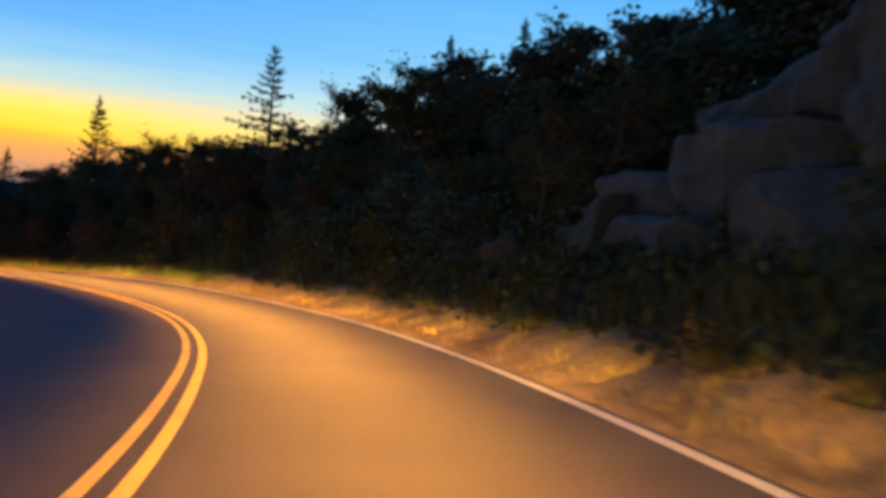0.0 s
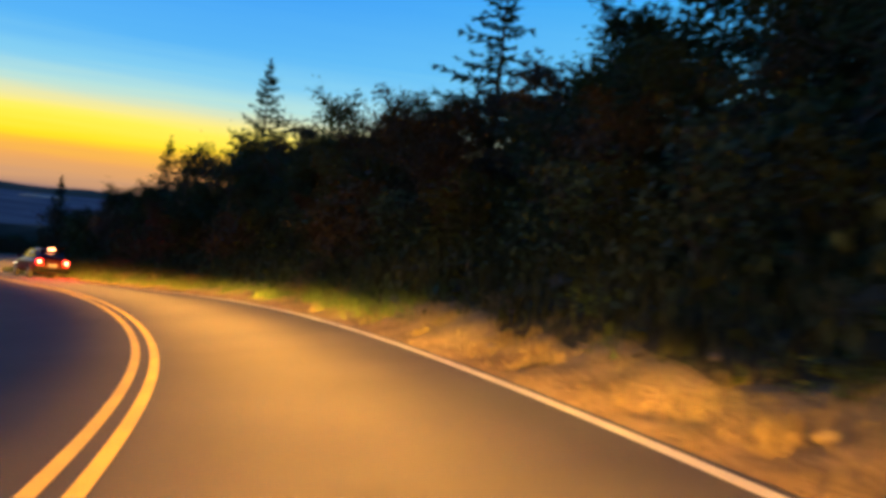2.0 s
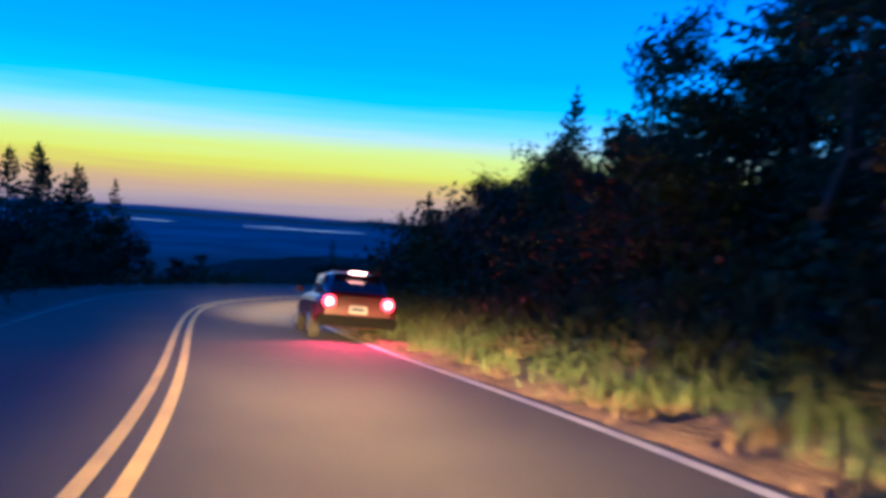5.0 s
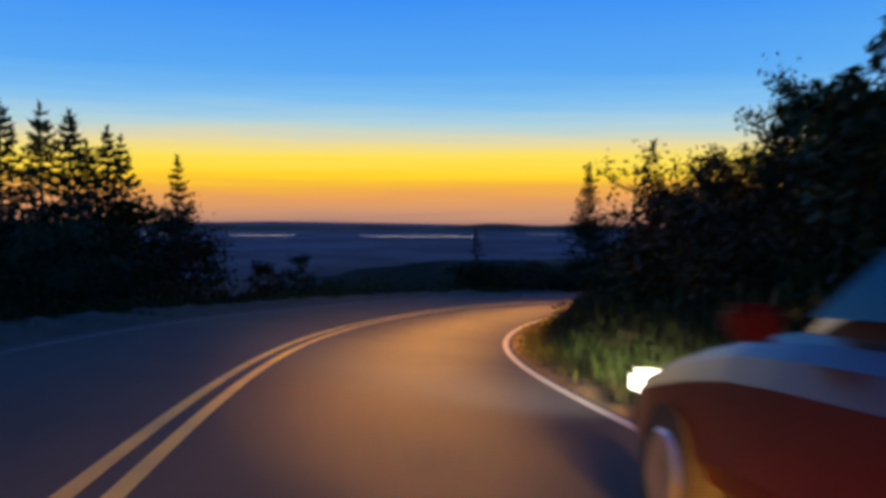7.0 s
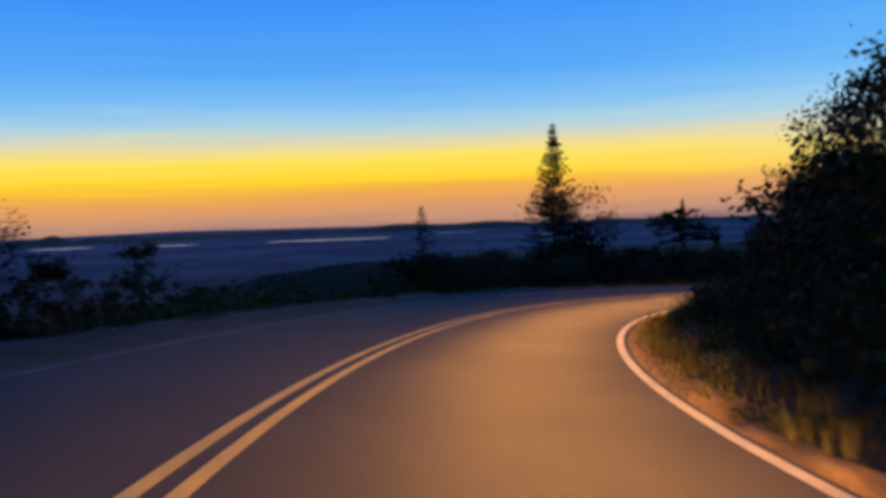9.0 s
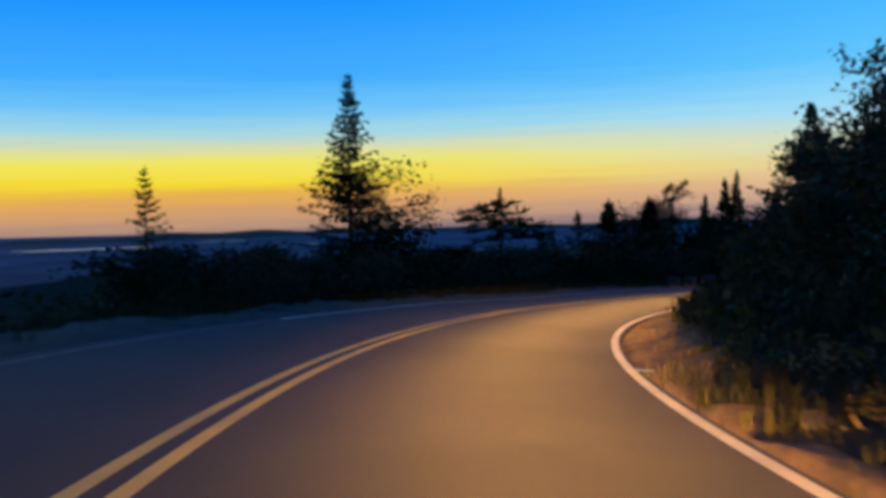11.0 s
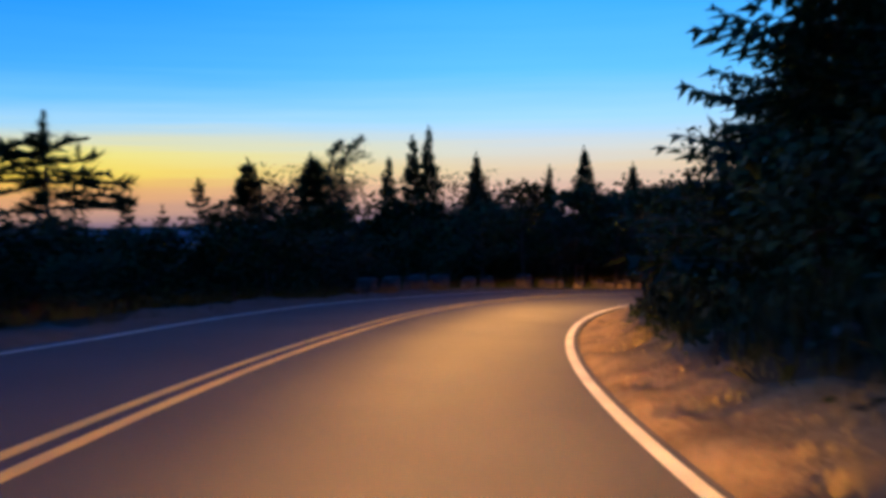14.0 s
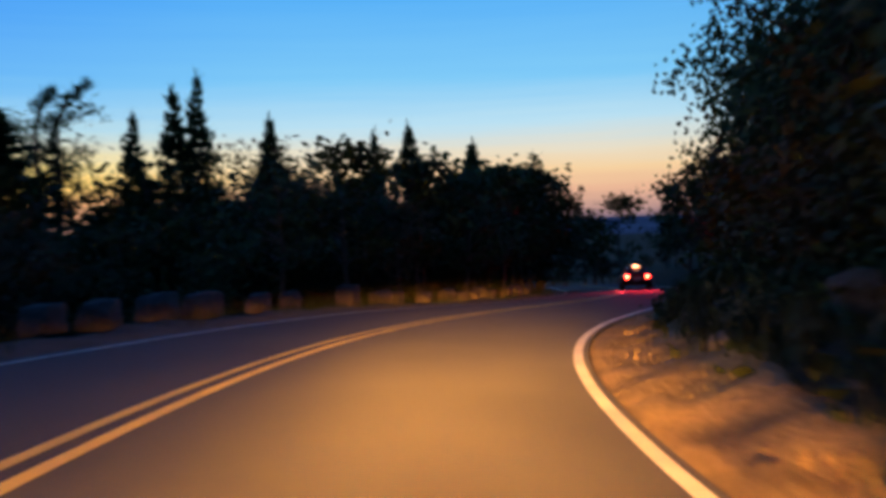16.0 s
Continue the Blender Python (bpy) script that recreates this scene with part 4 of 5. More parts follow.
# and where the road is lost from sight
for i, (s, d, top) in enumerate(((249.5, -3.6, 10.2), (251.0, -0.2, 9.4), (250.0, 3.2, 10.6), (255.0, 1.4, 10.8))):
    tree_to(woods[(2, 0, 1, 2)[i]], s, d, top, 0.9)


def free(x, y, gap):
    return all((x - a) ** 2 + (y - b) ** 2 > (gap + r) ** 2 * 0.5 for a, b, r in TAKEN)


def off_road(x, y, margin):
    d2 = (PLACE[:, 0] - x) ** 2 + (PLACE[:, 1] - y) ** 2
    i = int(d2.argmin())
    d = (x - PLACE[i, 0]) * RIGHT[i, 0] + (y - PLACE[i, 1]) * RIGHT[i, 1]
    far = math.sqrt(d2[i])
    return far > (margin + 2.55 if d > 0 else margin + 4.75)


def plant(rng, count, s_range, d_range, kinds, size, gap, margin, limit=None):
    made = 0
    for tries in range(count * 6):
        if made >= count:
            break
        s, d = rng.uniform(*s_range), rng.uniform(*d_range)
        p = at_road(s, d)
        if not off_road(p.x, p.y, margin) or not free(p.x, p.y, gap):
            continue
        z = ground_at(p.x, p.y)
        k = rng.choice(kinds)
        sz = rng.uniform(*size)
        if limit:
            sz = min(sz, max(0.35, (at_road(s, 0).z + limit(s, d) - z) / k.high))
        k.put(p.x, p.y, z - 0.05, sz, rng.uniform(0, 6.28), rng.uniform(-0.05, 0.05), rng.uniform(0.85, 1.1))
        TAKEN.append((p.x, p.y, gap))
        made += 1


rng = random.Random(21)
sky_right = lambda s, d: 0.70 * d + 0.7 if s < 53 else min(0.58 * d + 0.5, 10.0) if s < 82 else 0.42 * d + 0.9 if s < 93 else 0.55 * d + 1.2
# the hillside wood on the right
plant(rng, 45, (8, 88), (6.4, 9.5), maples, (0.9, 1.3), 1.1, 3.2, sky_right)
plant(rng, 90, (8, 90), (9.5, 19), woods, (1.0, 1.6), 1.2, 3.5, sky_right)
plant(rng, 52, (10, 92), (17, 28), woods, (1.0, 1.6), 1.4, 3.5, sky_right)
plant(rng, 16, (8, 90), (9, 24), spruce_full, (0.9, 1.4), 1.2, 3.5, lambda s, d: sky_right(s, d) - 1.0)
plant(rng, 85, (6, 92), (5.0, 7.6), bushes, (0.8, 1.5), 0.9, 2.3, sky_right)
plant(rng, 16, (44, 66), (3.9, 4.9), bushes, (0.26, 0.42), 0.3, 1.1)
plant(rng, 26, (90, 200), (6.4, 9), maples, (0.9, 1.3), 1.2, 3.2, sky_right)
plant(rng, 16, (92, 150), (8.8, 12.2), maples, (0.9, 1.3), 1.2, 3.2, sky_right)
plant(rng, 32, (90, 215), (12, 18), woods, (0.9, 1.3), 1.2, 3.2, sky_right)
plant(rng, 60, (90, 200), (5.2, 8), bushes, (0.8, 1.4), 0.9, 2.3, sky_right)
plant(rng, 30, (138, 176), (4.7, 6.2), bushes, (0.8, 1.3), 0.7, 1.9, lambda s, d: 3.2)
# the outer side
plant(rng, 44, (92, 108.5), (-20, -7.4), bushes + woods + woods, (0.8, 1.3), 0.8, 2.3, lambda s, d: 3.3 if s < 99 - 0.35 * (d + 8) else 0.6)
plant(rng, 30, (110, 128), (-26, -8.0), bushes, (0.6, 1.3), 0.9, 2.2, lambda s, d: -0.3)
plant(rng, 22, (124, 137), (-11, -7.7), bushes + bushes + woods, (0.6, 1.6), 0.7, 2.2, lambda s, d: 2.0 + 0.035 * (s - 124))
plant(rng, 58, (135, 162), (-17, -7.7), bushes + bushes + woods, (0.6, 1.6), 0.75, 2.2, lambda s, d: 2.1 + 0.035 * (s - 124))
plant(rng, 100, (146, 230), (-20, -8.0), woods + woods + bushes, (0.9, 1.5), 0.9, 2.6, lambda s, d: (2.0 if s < 160 else 3.2 if s < 172 else 4.6) + 0.6 * math.sin(s * 0.7) + 0.4 * math.sin(s * 1.9))
plant(rng, 42, (168, 250), (-30, -14), woods, (1.2, 1.9), 1.2, 3.0, lambda s, d: 4.0 if s < 176 else 5.4)
plant(rng, 24, (174, 250), (-30, -10), spruce_thin + spruce_full, (1.2, 1.8), 1.0, 3.0, lambda s, d: 6.8)
plant(rng, 24, (30, 92), (-26, -9), bushes, (0.5, 0.9), 0.9, 3.0, lambda s, d: -0.9)
plant(rng, 20, (176, 226), (-15, -9), woods, (1.3, 1.9), 0.8, 2.4, lambda s, d: 4.2 + 0.1 * (s - 170))
plant(rng, 16, (200, 240), (6, 12), woods, (0.8, 1.2), 1.3, 3.0)
plant(rng, 24, (250, 275), (-14, 14), woods, (0.7, 1.1), 1.0, -20.0, lambda s, d: 4.2)


# dense dark growth behind the inner trees of the lower bend
rng = random.Random(77)
plant(rng, 34, (150, 192), (7.6, 13), woods, (1.0, 1.5), 0.9, 2.8, lambda s, d: 6.2 + 0.03 * (s - 150))
plant(rng, 26, (146, 186), (5.2, 8.0), bushes, (1.0, 1.6), 0.6, 2.3, lambda s, d: 3.4)
plant(rng, 20, (118, 150), (6.5, 11), woods, (0.8, 1.3), 0.9, 2.8, lambda s, d: 4.2)
# and behind the hillside's first rows
stand_out([(maples[0], -20.1, 78.6, 0.4, 1.0), (maples[2], -19.2, 77.4, 0.9, 0.95), (maples[0], 0.8, 51.0, 3.9, 1.0), (maples[0], -3.2, 55.5, 3.4, 1.0), (maples[2], 1.9, 49.4, 4.3, 1.0),
           (woods[0], -46.3, 163.2, -9.1, 1.2), (woods[1], -45.2, 163.9, -9.3, 1.2), (woods[0], -47.4, 167.6, -8.9, 1.2)])


def undergrowth(name, label, seed, count, s_range, d_range, high, margin):
    """A thicket of single leaves and twigs over the ground between the trees, one mesh."""
    rng = np.random.default_rng(seed)
    clump = count // 40
    s = rng.uniform(*s_range, clump)
    d = d_range[0] + (d_range[1] - d_range[0]) * rng.random(clump) ** 1.25
    i = np.clip(((s - S_MIN) / DS).astype(int), 0, len(RS) - 1)
    cx, cy = PLACE[i, 0] + RIGHT[i, 0] * d, PLACE[i, 1] + RIGHT[i, 1] * d
    ok = np.array([off_road(a, b, margin) for a, b in zip(cx, cy)])
    cx, cy = cx[ok], cy[ok]
    size = rng.uniform(0.3, 0.7, len(cx))
    x = np.repeat(cx, 40) + rng.normal(0, 1, len(cx) * 40) * np.repeat(size, 40)
    y = np.repeat(cy, 40) + rng.normal(0, 1, len(cx) * 40) * np.repeat(size, 40)
    i = np.concatenate([((x[a:a + 4000, None] - PLACE[None, :, 0]) ** 2 + (y[a:a + 4000, None] - PLACE[None, :, 1]) ** 2).argmin(1) for a in range(0, len(x), 4000)])
    aside = (x - PLACE[i, 0]) * RIGHT[i, 0] + (y - PLACE[i, 1]) * RIGHT[i, 1]
    tall = rng.uniform(0.3, 1.0, len(cx))
    keep = (aside > 3.2) | (aside < -6.6)
    x, y, tall = x[keep], y[keep], np.repeat(tall, 40)[keep]
    z = ground_height(x, y) + rng.random(len(x)) ** 1.3 * tall * high
    c = np.stack([x, y, z], 1)
    a = rng.normal(0, 1, (len(x), 3))
    a /= np.linalg.norm(a, axis=1)[:, None]
    b = np.cross(a, rng.normal(0, 1, (len(x), 3)))
    b /= np.linalg.norm(b, axis=1)[:, None]
    r = rng.uniform(0.06, 0.13, len(x))[:, None]
    verts = np.stack([c - a * r, c + b * r * 0.6, c + a * r * 1.2, c - b * r * 0.6], 1).reshape(-1, 3)
    faces = np.arange(len(x) * 4).reshape(-1, 4).tolist()
    tagged(new(name, mesh_from(name, verts, faces, LEAVES)), label, "undergrowth", kind="stuff")


undergrowth("undergrowth", "tangled dark undergrowth between the trees on the bank", 5, 46000, (17, 200), (6.0, 20), 1.2, 3.0)
undergrowth("low_growth", "low dark leafy growth at the foot of the bank", 9, 52000, (4, 190), (4.0, 7.4), 0.7, 1.35)
undergrowth("undergrowth", "low dark thicket below the outer edge of the road", 6, 30000, (85, 215), (-8.0, -20), 1.1, 2.4)


def far_woods():
    """The tree tops on the falling slope and the lowland: many small uneven clumps."""
    rng = np.random.default_rng(8)
    n = 5500
    s = rng.uniform(-30, 300, n)
    far = 24 + 260 * rng.random(n) ** 1.7
    i = np.clip(((s - S_MIN) / DS).astype(int), 0, len(RS) - 1)
    x, y = PLACE[i, 0] - RIGHT[i, 0] * far, PLACE[i, 1] - RIGHT[i, 1] * far
    keep = np.array([off_road(a, b, 14) for a, b in zip(x, y)])
    x, y, far = x[keep], y[keep], far[keep]
    z = ground_height(x, y)
    verts, faces = [], []
    for a, b, c, f in zip(x, y, z, far):
        r = rng.uniform(0.7, 1.5) * (1 + f / 200)
        h = rng.uniform(1.2, 2.6) * (1 + f / 250)
        k = len(verts)
        verts.append((a, b, c + h))
        for ring, (rr, hh) in enumerate(((0.45, 0.62), (1.0, 0.12))):
            for j in range(6):
                t = 1.047 * j + ring * 0.5 + rng.uniform(-0.25, 0.25)
                q = rr * r * rng.uniform(0.65, 1.25)
                verts.append((a + q * math.cos(t), b + q * math.sin(t), c + h * hh * rng.uniform(0.7, 1.3) - 0.2))
        for j in range(6):
            j2 = (j + 1) % 6
            faces.append((k, k + 1 + j, k + 1 + j2))
            faces.append((k + 1 + j, k + 7 + j, k + 1 + j2))
            faces.append((k + 1 + j2, k + 7 + j, k + 7 + j2))
    ob = new("far_woods", mesh_from("far_woods", verts, faces, WOODS))
    tagged(ob, "dark tree tops of the wood on the falling slope", "woods", kind="stuff")


far_woods()


# ------------------------------------------------------------------ stones and grass
def boulder(name, seed, size, squash=0.75, cuts=2, mat=None):
    """A weathered block with broken faces."""
    rng = random.Random(seed)
    bm = bmesh.new()
    bmesh.ops.create_icosphere(bm, subdivisions=cuts + 1, radius=1.0)
    planes = [(Vector((rng.gauss(0, 1), rng.gauss(0, 1), rng.gauss(0, 0.8))).normalized(), rng.uniform(0.5, 0.8)) for _ in range(17)]
    off = Vector((rng.uniform(0, 90), rng.uniform(0, 90), rng.uniform(0, 90)))
    for v in bm.verts:
        for n_, d_ in planes:
            over = v.co.dot(n_) - d_
            if over > 0:
                v.co -= n_ * over * 0.98
        v.co += Vector((v.co.x, v.co.y, 0)) * 0.035 * math.sin(v.co.z * 16 + seed + 2 * noise.noise(v.co * 1.3))
        v.co *= 1 + 0.14 * noise.noise(v.co * 1.6 + off) + 0.09 * noise.noise(v.co * 4.3 + off) + 0.04 * noise.noise(v.co * 12 + off)
        v.co = Vector((v.co.x * size[0], v.co.y * size[1], v.co.z * size[2]))
    me = bpy.data.meshes.new(name)
    bm.to_mesh(me)
    bm.free()
    me.materials.append(mat or GRANITE)
    return me


def slab(seed, size, mat, cuts=11, rough=1.0):
    """A broken ledge block: flat faces, worn edges, level cracks and upright joints."""
    rng = random.Random(seed)
    bm = bmesh.new()
    bmesh.ops.create_cube(bm, size=2.0)
    bmesh.ops.subdivide_edges(bm, edges=list(bm.edges), cuts=cuts, use_grid_fill=True)
    off = Vector((rng.uniform(0, 90), rng.uniform(0, 90), rng.uniform(0, 90)))
    chips = [(Vector((rng.gauss(0, 1), rng.gauss(0, 1), rng.gauss(0, 0.6))).normalized(), rng.uniform(0.95, 1.2)) for _ in range(9)]
    for v in bm.verts:
        v.co *= 1 / max(1.0, sum(abs(c) ** 7 for c in v.co) ** (1 / 7)) ** 0.9
        for n_, d_ in chips:
            over = v.co.dot(n_) - d_
            if over > 0:
                v.co -= n_ * over
        q = Vector((v.co.x * size[0], v.co.y * size[1], v.co.z * size[2])) * 0.5
        crack = math.floor(q.z * 1.7 + 0.5 * noise.noise(q * 0.5 + off) + seed * 0.3)
        joint = math.floor(q.x * 1.1 + 0.6 * noise.noise(q * 0.4 + off) + crack * 0.37)
        step = noise.noise(Vector((crack * 3.7, joint * 5.1, seed)))
        q += (Vector((0.05 * step, 0.24 * step, 0.0)) + noise.noise_vector(q * 0.9 + off) * 0.13 + noise.noise_vector(q * 3.1 + off) * 0.05) * rough
        v.co = q
    me = bpy.data.meshes.new("ledge_block")
    bm.to_mesh(me)
    bm.free()
    me.materials.append(mat)
    return me


for i, (s, d, foot, long, deep, high, tilt) in enumerate(SLABS):
    p = at_road(s, d)
    ob = new("ledge_block", slab(40 + i, (long, deep, high), GRANITE))
    ob.matrix_basis = pose(p.x, p.y, at_road(s, 0).z + foot + high / 2 - 0.1, tilt, tilt * 0.6, heading(s) + 90 + tilt)
    tagged(ob, "dark weathered granite block of the roadside ledge" if i < 9 else "square granite boulder on the grassy bank", "rock", "blocks of the rock ledge")

stone_meshes = [slab(100 + i, (0.82, 0.55, 0.62), COPING, 5, 0.5) for i in range(5)]
rng = random.Random(4)
s = 160.5
while s < 215:
    d = -6.9 + rng.uniform(-0.25, 0.25)
    x, y, z = spot(s, d)
    ob = new("coping_stone", rng.choice(stone_meshes))
    k = rng.uniform(0.85, 1.2)
    ob.matrix_basis = Matrix.Translation((x, y, z + 0.27 * k)) @ Matrix.Rotation(radians(heading(s) + 90 + rng.uniform(-20, 20)), 4, "Z") @ Matrix.Diagonal((k, k, k * rng.uniform(0.8, 1.1), 1))
    tagged(ob, "rough pinkish granite coping stone at the road's edge", "stone", "coping stones along the edge")
    s += rng.uniform(1.2, 3.0)

rock_meshes = [boulder("boulder", 200 + i, (1.15, 0.95, 0.9), cuts=3) for i in range(6)]
for i, (s, d, k) in enumerate(ROCKS):
    x, y, z = spot(s, d)
    ob = new("boulder", rock_meshes[i % 6])
    ob.matrix_basis = Matrix.Translation((x, y, z + 0.25 * k)) @ Matrix.Rotation(i * 2.1, 4, "Z") @ Matrix.Diagonal((k, k, k, 1))
    tagged(ob, "big weathered granite boulder in the bank" if k > 1 else "small granite rock in the grassy verge", "rock", "boulders in the bank")


# small stones that break out of the bank
bank_stones = [boulder("bank_stone", 300 + i, (0.42, 0.34, 0.26), cuts=1, mat=PINK_GRANITE) for i in range(6)]
rng = random.Random(33)
for lo, hi, count, d0, d1, big in ((4, 38, 26, 3.05, 4.1, 0.45), (72, 98, 8, 2.9, 4.0, 0.45), (104, 126, 14, 2.9, 4.0, 0.5), (126, 172, 38, 2.95, 4.2, 0.65)):
    for k in range(count):
        s, d = rng.uniform(lo, hi), rng.uniform(d0, d1)
        x, y, z = spot(s, d)
        k = rng.uniform(0.35, 1.0) * big
        ob = new("bank_stone", rng.choice(bank_stones))
        ob.matrix_basis = pose(x, y, z + 0.08 * k, rng.uniform(-14, 14), rng.uniform(-14, 14), rng.uniform(0, 360)) @ Matrix.Diagonal((k, k, k * rng.uniform(0.7, 1.15), 1))
        tagged(ob, "rough pinkish granite stone in the roadside bank", "stone", "stones in the bank")

# low leafy clumps at the foot of the bank
clumps = [Kind(leafy(120 + i, 0.6, 0.42, mat, "weed_clump", 420, 0.1, 5, 0.62), 0.6, lab, "weeds", "weed clumps on the bank")
          for i, (mat, lab) in enumerate(((WEEDS, "yellow-green leafy weed clump on the bank"), (WEEDS, "bushy green weed clump with many stems"), (STRAW, "dry tan weed clump on the bank")))]
for lo, hi, count, d0, d1, small, large in ((36, 66, 80, 3.05, 4.2, 0.5, 1.05), (66, 100, 26, 3.2, 4.3, 0.4, 0.75), (100, 134, 34, 3.15, 4.4, 0.5, 1.0), (134, 170, 22, 3.6, 4.8, 0.5, 1.0), (6, 36, 26, 3.5, 4.8, 0.5, 1.0)):
    for k in range(count):
        s, d = rng.uniform(lo, hi), rng.uniform(d0, d1)
        if 69 < s < 76.5 and d < 3.6:  # the other car stands there
            continue
        x, y, z = spot(s, d)
        kind = clumps[2] if rng.random() < (0.2 if s < 66 else 0.35) else clumps[rng.randrange(2)]
        kind.put(x, y, z - 0.02, rng.uniform(small, large), rng.uniform(0, 6.28), rng.uniform(-0.1, 0.1), rng.uniform(0.8, 1.2))


def grass(name, label, seed, count, s_range, d_range, high, mat, broad=1.0):
    """Blades of grass in tufts along the road, one mesh."""
    rng = np.random.default_rng(seed)
    tuft = count // 14
    ts = rng.uniform(*s_range, tuft)
    td = d_range[0] + (d_range[1] - d_range[0]) * rng.random(tuft) ** 1.1
    i = np.clip(((ts - S_MIN) / DS).astype(int), 0, len(RS) - 2)
    f = (ts - RS[i]) / DS
    px = PLACE[i, 0] * (1 - f) + PLACE[i + 1, 0] * f + RIGHT[i, 0] * td
    py = PLACE[i, 1] * (1 - f) + PLACE[i + 1, 1] * f + RIGHT[i, 1] * td
    verts, faces = [], []
    x = np.repeat(px, 14) + rng.normal(0, 0.13, tuft * 14)
    y = np.repeat(py, 14) + rng.normal(0, 0.13, tuft * 14)
    big = np.repeat(rng.uniform(0.5, 1.3, tuft), 14)
    z = ground_height(x, y)
    az = rng.uniform(0, 6.283, len(x))
    h = rng.uniform(*high, len(x)) * big
    bend = rng.uniform(0.1, 0.6, len(x)) * h
    w = rng.uniform(0.003, 0.007, len(x)) * broad
    c, s_ = np.cos(az), np.sin(az)
    a = np.stack([x - s_ * w, y + c * w, z - 0.03], 1)
    b = np.stack([x + s_ * w, y - c * w, z - 0.03], 1)
    m = np.stack([x + c * bend * 0.35, y + s_ * bend * 0.35, z + h * 0.6], 1)
    t = np.stack([x + c * bend, y + s_ * bend, z + h], 1)
    verts = np.stack([a, b, m + (b - a) * 0.4, m - (b - a) * 0.4, t], 1).reshape(-1, 3)
    n = np.arange(len(x)) * 5
    faces = [tuple(q) for q in np.stack([n, n + 1, n + 2, n + 3], 1).tolist()] + [tuple(q) for q in np.stack([n + 3, n + 2, n + 4], 1).tolist()]
    ob = new(name, mesh_from(name, verts, faces, mat))
    tagged(ob, label, "grass", kind="stuff")


grass("verge_grass", "dry straw-coloured grass on the roadside verge", 3, 18000, (-2, 69), (2.7, 3.9), (0.06, 0.17), STRAW, 1.3)
grass("verge_grass", "dry straw-coloured grass on the verge of the lower bend", 23, 16500, (113, 178), (2.9, 3.9), (0.05, 0.13), STRAW, 1.3)
grass("overgrown_verge", "dark green grass close to the asphalt", 24, 13000, (68, 114), (2.55, 3.9), (0.08, 0.28), DARK_WEEDS, 2.0)
grass("tall_grass", "taller yellow-green grass and weeds along the bank", 7, 15000, (38, 88), (2.85, 4.1), (0.12, 0.38), WEEDS, 2.0)
grass("green_grass", "dark green grass on the far shoulder", 4, 14000, (20, 215), (-8.5, -5.3), (0.12, 0.4), LEAVES)
grass("bank_grass", "dark tangled grass and weeds on the bank", 12, 78000, (-2, 182), (3.6, 6.6), (0.2, 0.6), DARK_WEEDS, 2.8)


# ------------------------------------------------------------------ cars
def shape(profile_fn, xs, ring):
    """A lofted body: one ring of points per station."""
    bm = bmesh.new()
    rows = []
    for x in xs:
        rows.append([bm.verts.new(v) for v in profile_fn(x)])
    for a, b in zip(rows, rows[1:]):
        for j in range(ring):
            bm.faces.new((a[j], a[(j + 1) % ring], b[(j + 1) % ring], b[j]))
    bm.faces.new(rows[0][::-1])
    bm.faces.new(rows[-1])
    return bm


def box(size, centre, bevel=0.0):
    bm = bmesh.new()
    bmesh.ops.create_cube(bm, size=1.0, matrix=Matrix.Translation(centre) @ Matrix.Diagonal((*size, 1)))
    if bevel:
        bmesh.ops.bevel(bm, geom=list(bm.edges), offset=bevel, segments=2, affect="EDGES")
    return bm


def disc(radius, depth, centre):
    """A round lamp facing backwards, with a domed rim."""
    bm = bmesh.new()
    bmesh.ops.create_uvsphere(bm, u_segments=20, v_segments=10, radius=1.0, matrix=Matrix.Translation(centre) @ Matrix.Diagonal((radius, depth * 0.6, radius, 1)))
    return bm


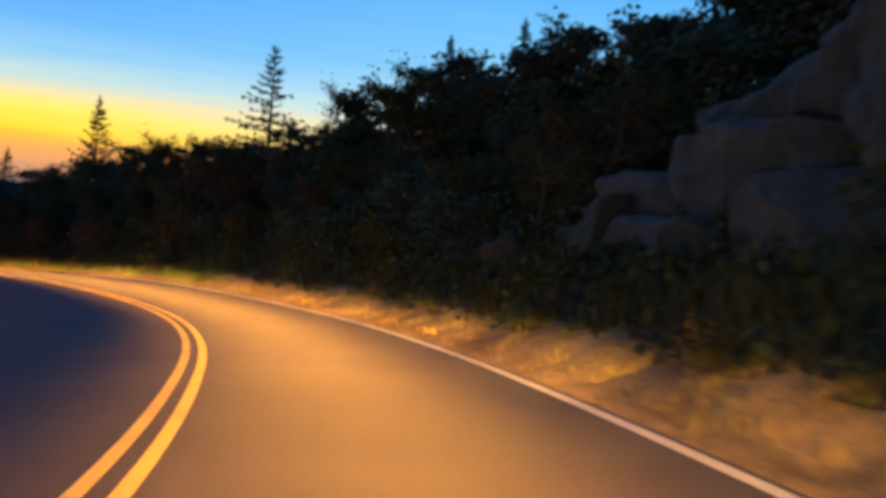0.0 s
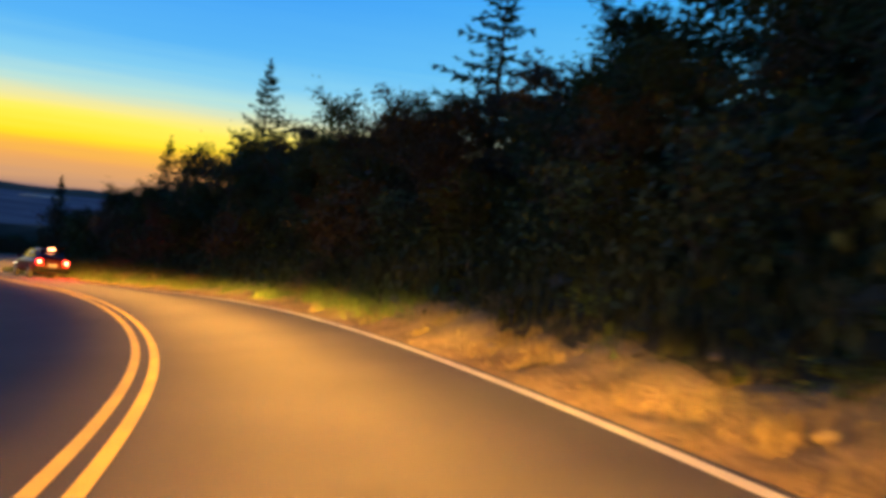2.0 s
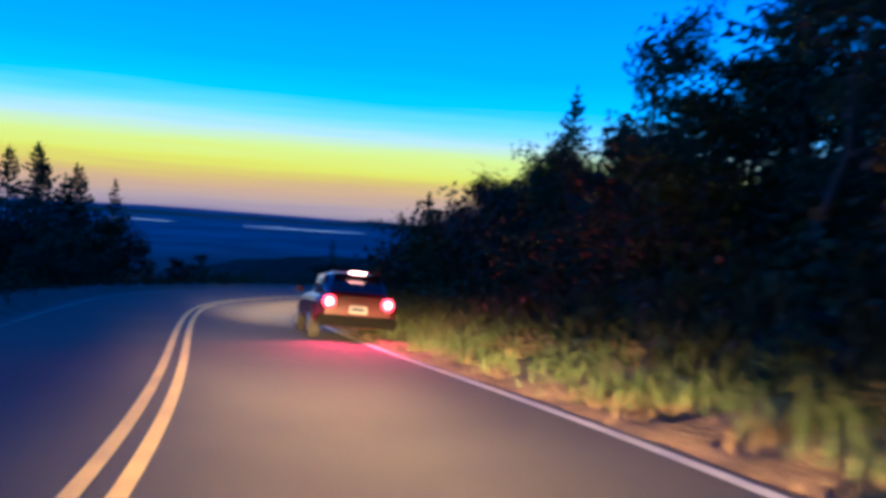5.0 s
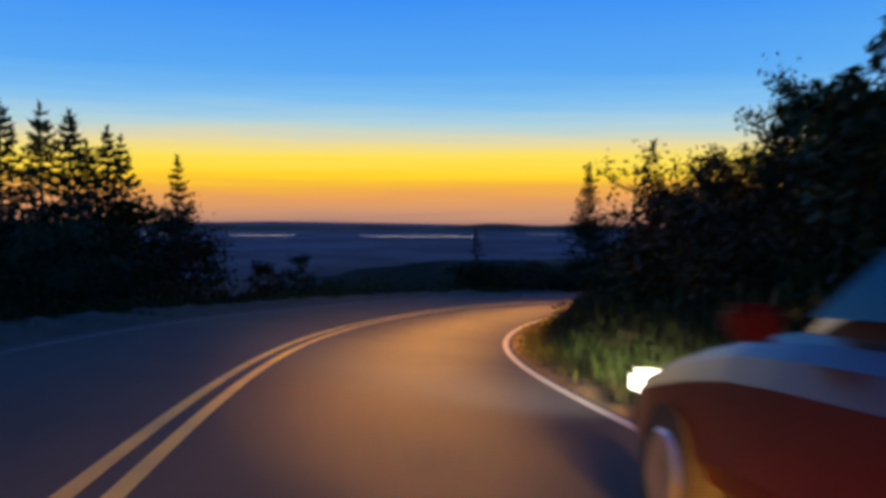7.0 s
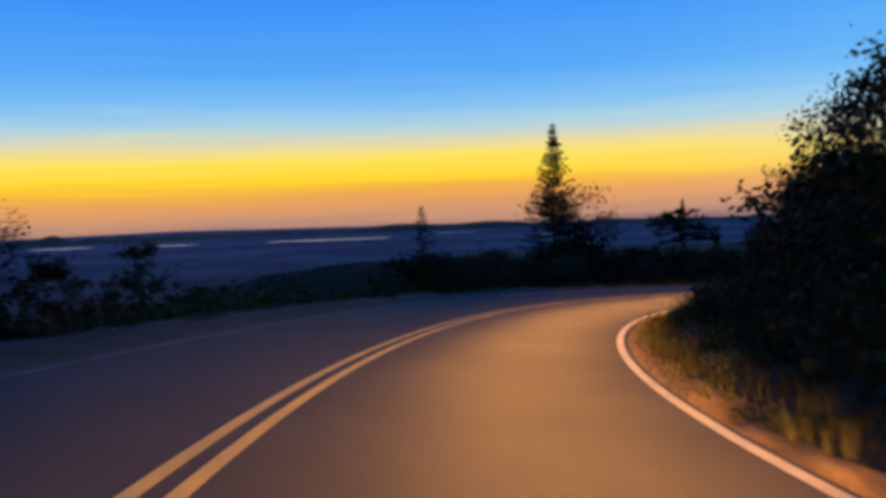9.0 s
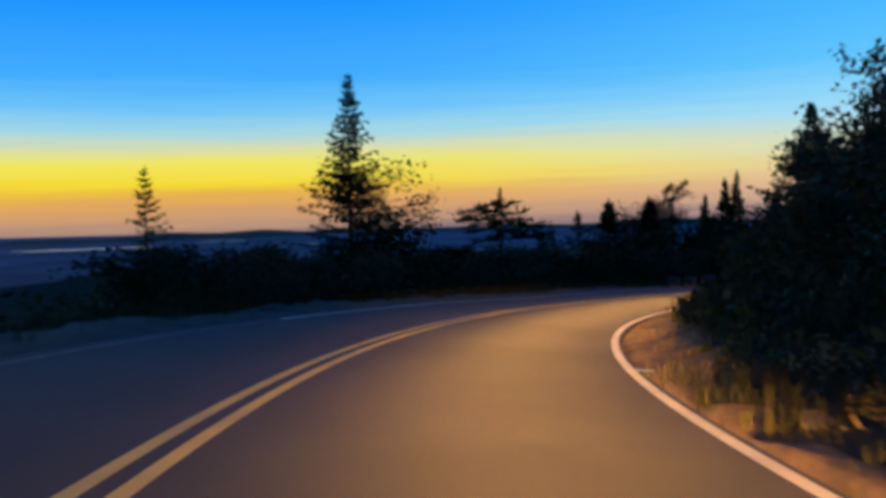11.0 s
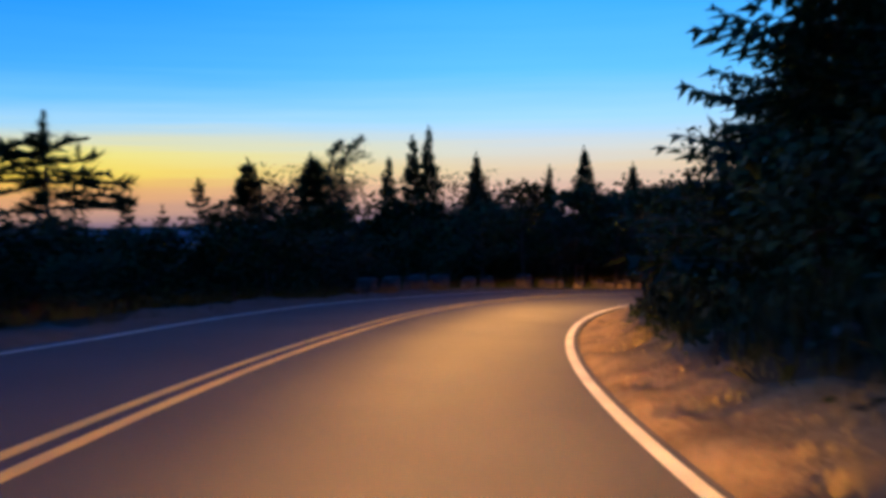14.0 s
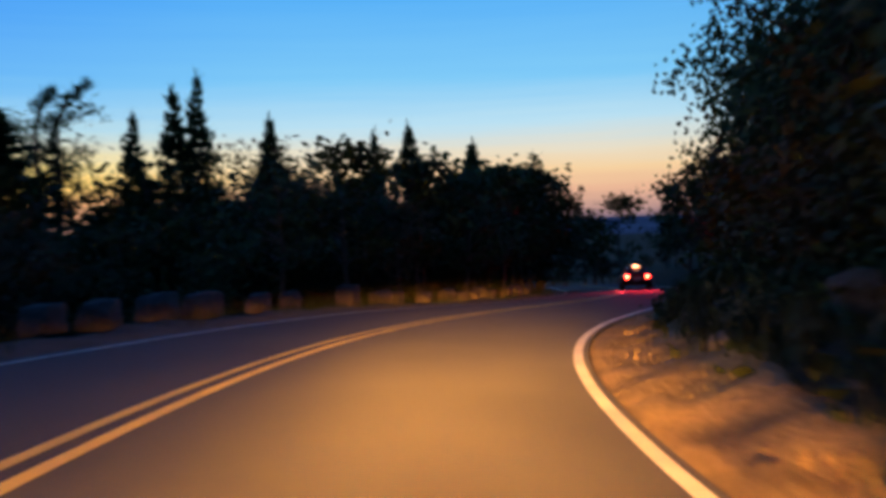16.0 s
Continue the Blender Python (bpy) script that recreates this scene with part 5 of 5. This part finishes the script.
def car(name, label, paint):
    """A hatchback; its tail is at y = 0, it points along +y, wheels on z = 0."""
    root = tagged(new(name), label, "car")

    def oval(y, w, low, top, power, n=20):
        """A rounded cross-section: half-width w between two heights."""
        mid, half = (low + top) / 2, (top - low) / 2
        ring = []
        for k in range(n):
            a = 2 * math.pi * (k + 0.5) / n
            c, s = math.cos(a), math.sin(a)
            ring.append((w * math.copysign(abs(c) ** (2 / power), c), y, mid + half * math.copysign(abs(s) ** (2 / power), s)))
        return ring

    def lower(y):
        f = y / 4.4
        end = min(1.0, min(y, 4.4 - y) / 0.55 + 0.02)
        w = 0.90 - 0.20 * (1 - end) ** 2.2 - 0.03 * abs(2 * f - 1)
        top = 0.97 - 0.05 * (1 - end) if f < 0.62 else 0.97 - 0.32 * ((f - 0.62) / 0.38) ** 1.6
        return oval(y, w, 0.25 + 0.16 * (1 - end) ** 2, top, 4.5)

    body = part("body", shape(lower, [0.0, 0.03, 0.1, 0.22, 0.4, 0.8, 1.4, 2.0, 2.6, 3.0, 3.4, 3.8, 4.1, 4.3, 4.4], 20), paint, root)

    def cabin(y):
        f = (y - 0.16) / 3.0
        rise = min(1, f / 0.34) ** 0.65 if f < 0.5 else max(0.03, 1 - ((f - 0.5) / 0.5) ** 1.7)
        return oval(y, 0.60 + 0.12 * rise * (1 if f > 0.1 else 0.9), 0.60, 0.90 + 0.54 * rise, 3.2)

    part("roof", shape(cabin, [0.16, 0.24, 0.36, 0.55, 0.8, 1.1, 1.5, 1.9, 2.3, 2.7, 3.0, 3.16], 20), paint, root)
    rear = bmesh.new()
    vs = [rear.verts.new(v) for v in ((-0.56, 0.13, 1.0), (0.56, 0.13, 1.0), (0.47, 0.66, 1.385), (-0.47, 0.66, 1.385), (-0.56, 0.30, 1.0), (0.56, 0.30, 1.0), (0.47, 0.80, 1.36), (-0.47, 0.80, 1.36))]
    for q in ((0, 1, 2, 3), (7, 6, 5, 4), (0, 4, 5, 1), (1, 5, 6, 2), (2, 6, 7, 3), (3, 7, 4, 0)):
        rear.faces.new([vs[i] for i in q])
    part("rear_window", rear, CAR_GLASS, root, "tinted sloping rear window")
    for sgn in (-1, 1):
        side = bmesh.new()
        quad = [(0.70, 0.75, 1.0), (0.70, 2.65, 1.0), (0.60, 2.1, 1.34), (0.60, 0.95, 1.34)]
        a = [side.verts.new((sgn * (x + 0.025), y, z)) for x, y, z in quad]
        b = [side.verts.new((sgn * (x - 0.02), y, z)) for x, y, z in quad]
        side.faces.new(a)
        side.faces.new(b[::-1])
        for i in range(4):
            side.faces.new((a[i], b[i], b[(i + 1) % 4], a[(i + 1) % 4]))
        part("side_window", side, CAR_GLASS, root)
        lamp = part("tail_light", disc(0.125, 0.10, (sgn * 0.60, 0.0, 0.80)), TAIL, root, "lit red tail light")
        part("bulb", disc(0.055, 0.04, (sgn * 0.60, -0.06, 0.80)), BRAKE, lamp, "glowing brake lamp")
        mirror = part("mirror", box((0.18, 0.12, 0.12), (sgn * 0.98, 2.55, 0.98), 0.03), paint, root)
        part("headlight", box((0.34, 0.14, 0.13), (sgn * 0.62, 4.30, 0.62), 0.03), HEADLIGHT, root, "lit white headlight")
        for y in (0.82, 3.52):
            hub = Matrix.Translation((sgn * 0.80, y, 0.32)) @ Matrix.Rotation(radians(90), 4, "Y")
            bm = bmesh.new()
            bmesh.ops.create_cone(bm, cap_ends=True, segments=24, radius1=0.32, radius2=0.32, depth=0.21, matrix=hub)
            bmesh.ops.bevel(bm, geom=[e for e in bm.edges if len(e.link_faces) == 2 and any(len(f.verts) > 4 for f in e.link_faces)], offset=0.03, segments=2, affect="EDGES")
            wheel = part("wheel", bm, RUBBER, root)
            bm = bmesh.new()
            bmesh.ops.create_cone(bm, cap_ends=True, segments=20, radius1=0.2, radius2=0.17, depth=0.03, matrix=Matrix.Translation((sgn * 0.912, y, 0.32)) @ Matrix.Rotation(radians(90 * sgn), 4, "Y"))
            part("rim", bm, ALLOY, wheel, "pale alloy rim")
    part("bumper", box((1.66, 0.16, 0.24), (0, 0.02, 0.42), 0.05), TRIM, root, "black rear bumper")
    part("spoiler", box((1.06, 0.20, 0.04), (0, 0.60, 1.43), 0.015), paint, root)
    part("brake_light", box((0.34, 0.04, 0.04), (0, 0.49, 1.41), 0.01), BRAKE, root, "lit centre brake light")
    plate = part("number_plate", box((0.36, 0.025, 0.16), (0, -0.02, 0.66), 0.005), PLATE, root, "white number plate")
    part("plate_bar", box((0.26, 0.012, 0.06), (0, -0.036, 0.66)), INK, plate)
    return root


def park(root, s, d, turn=0.0):
    p, i = at_road(s + 2.2, d), int((s + 2.2 - S_MIN) / DS)
    m = Matrix((RIGHT[i], AHEAD[i], UP[i])).transposed().to_4x4()
    root.matrix_basis = Matrix.Translation(at_road(s + 2.2, d, 0.0)) @ m @ Matrix.Rotation(radians(turn), 4, "Z") @ Matrix.Translation((0, -2.2, 0.0))


near_car = car("car", "dark red hatchback with lit brake lights on the asphalt", PAINT)
park(near_car, 70.5, 2.05)
beam = bpy.data.lights.new("car_headlamp", "SPOT")
beam.energy, beam.color, beam.spot_size, beam.spot_blend, beam.shadow_soft_size = 6000.0, (1.0, 0.8, 0.55), radians(50), 1.0, 0.12
new("car_headlamp", beam).matrix_world = look(at_road(75.1, 2.05, 0.68), at_road(84, 1.4, 0.0)) @ Matrix.Diagonal((1.0, 0.3, 1.0, 1.0))
far_car = copy_thing(near_car, Matrix.Identity(4))
tagged(far_car, "distant hatchback with lit brake lights further down the road", "car")
park(far_car, 203.0, -0.2)


def tail_glow(s, d):
    """The light that the lit tail lamps throw back on the asphalt."""
    for side in (-0.6, 0.6):
        lamp = bpy.data.lights.new("tail_lamp", "SPOT")
        lamp.energy, lamp.color, lamp.spot_size, lamp.spot_blend, lamp.shadow_soft_size = 900.0, (1.0, 0.02, 0.035), radians(110), 1.0, 0.1
        new("tail_lamp", lamp).matrix_world = look(at_road(s - 0.15, d + side, 0.8), at_road(s - 3.0, d + side, 0.1))


tail_glow(70.5, 2.05)
tail_glow(203.0, -0.2)
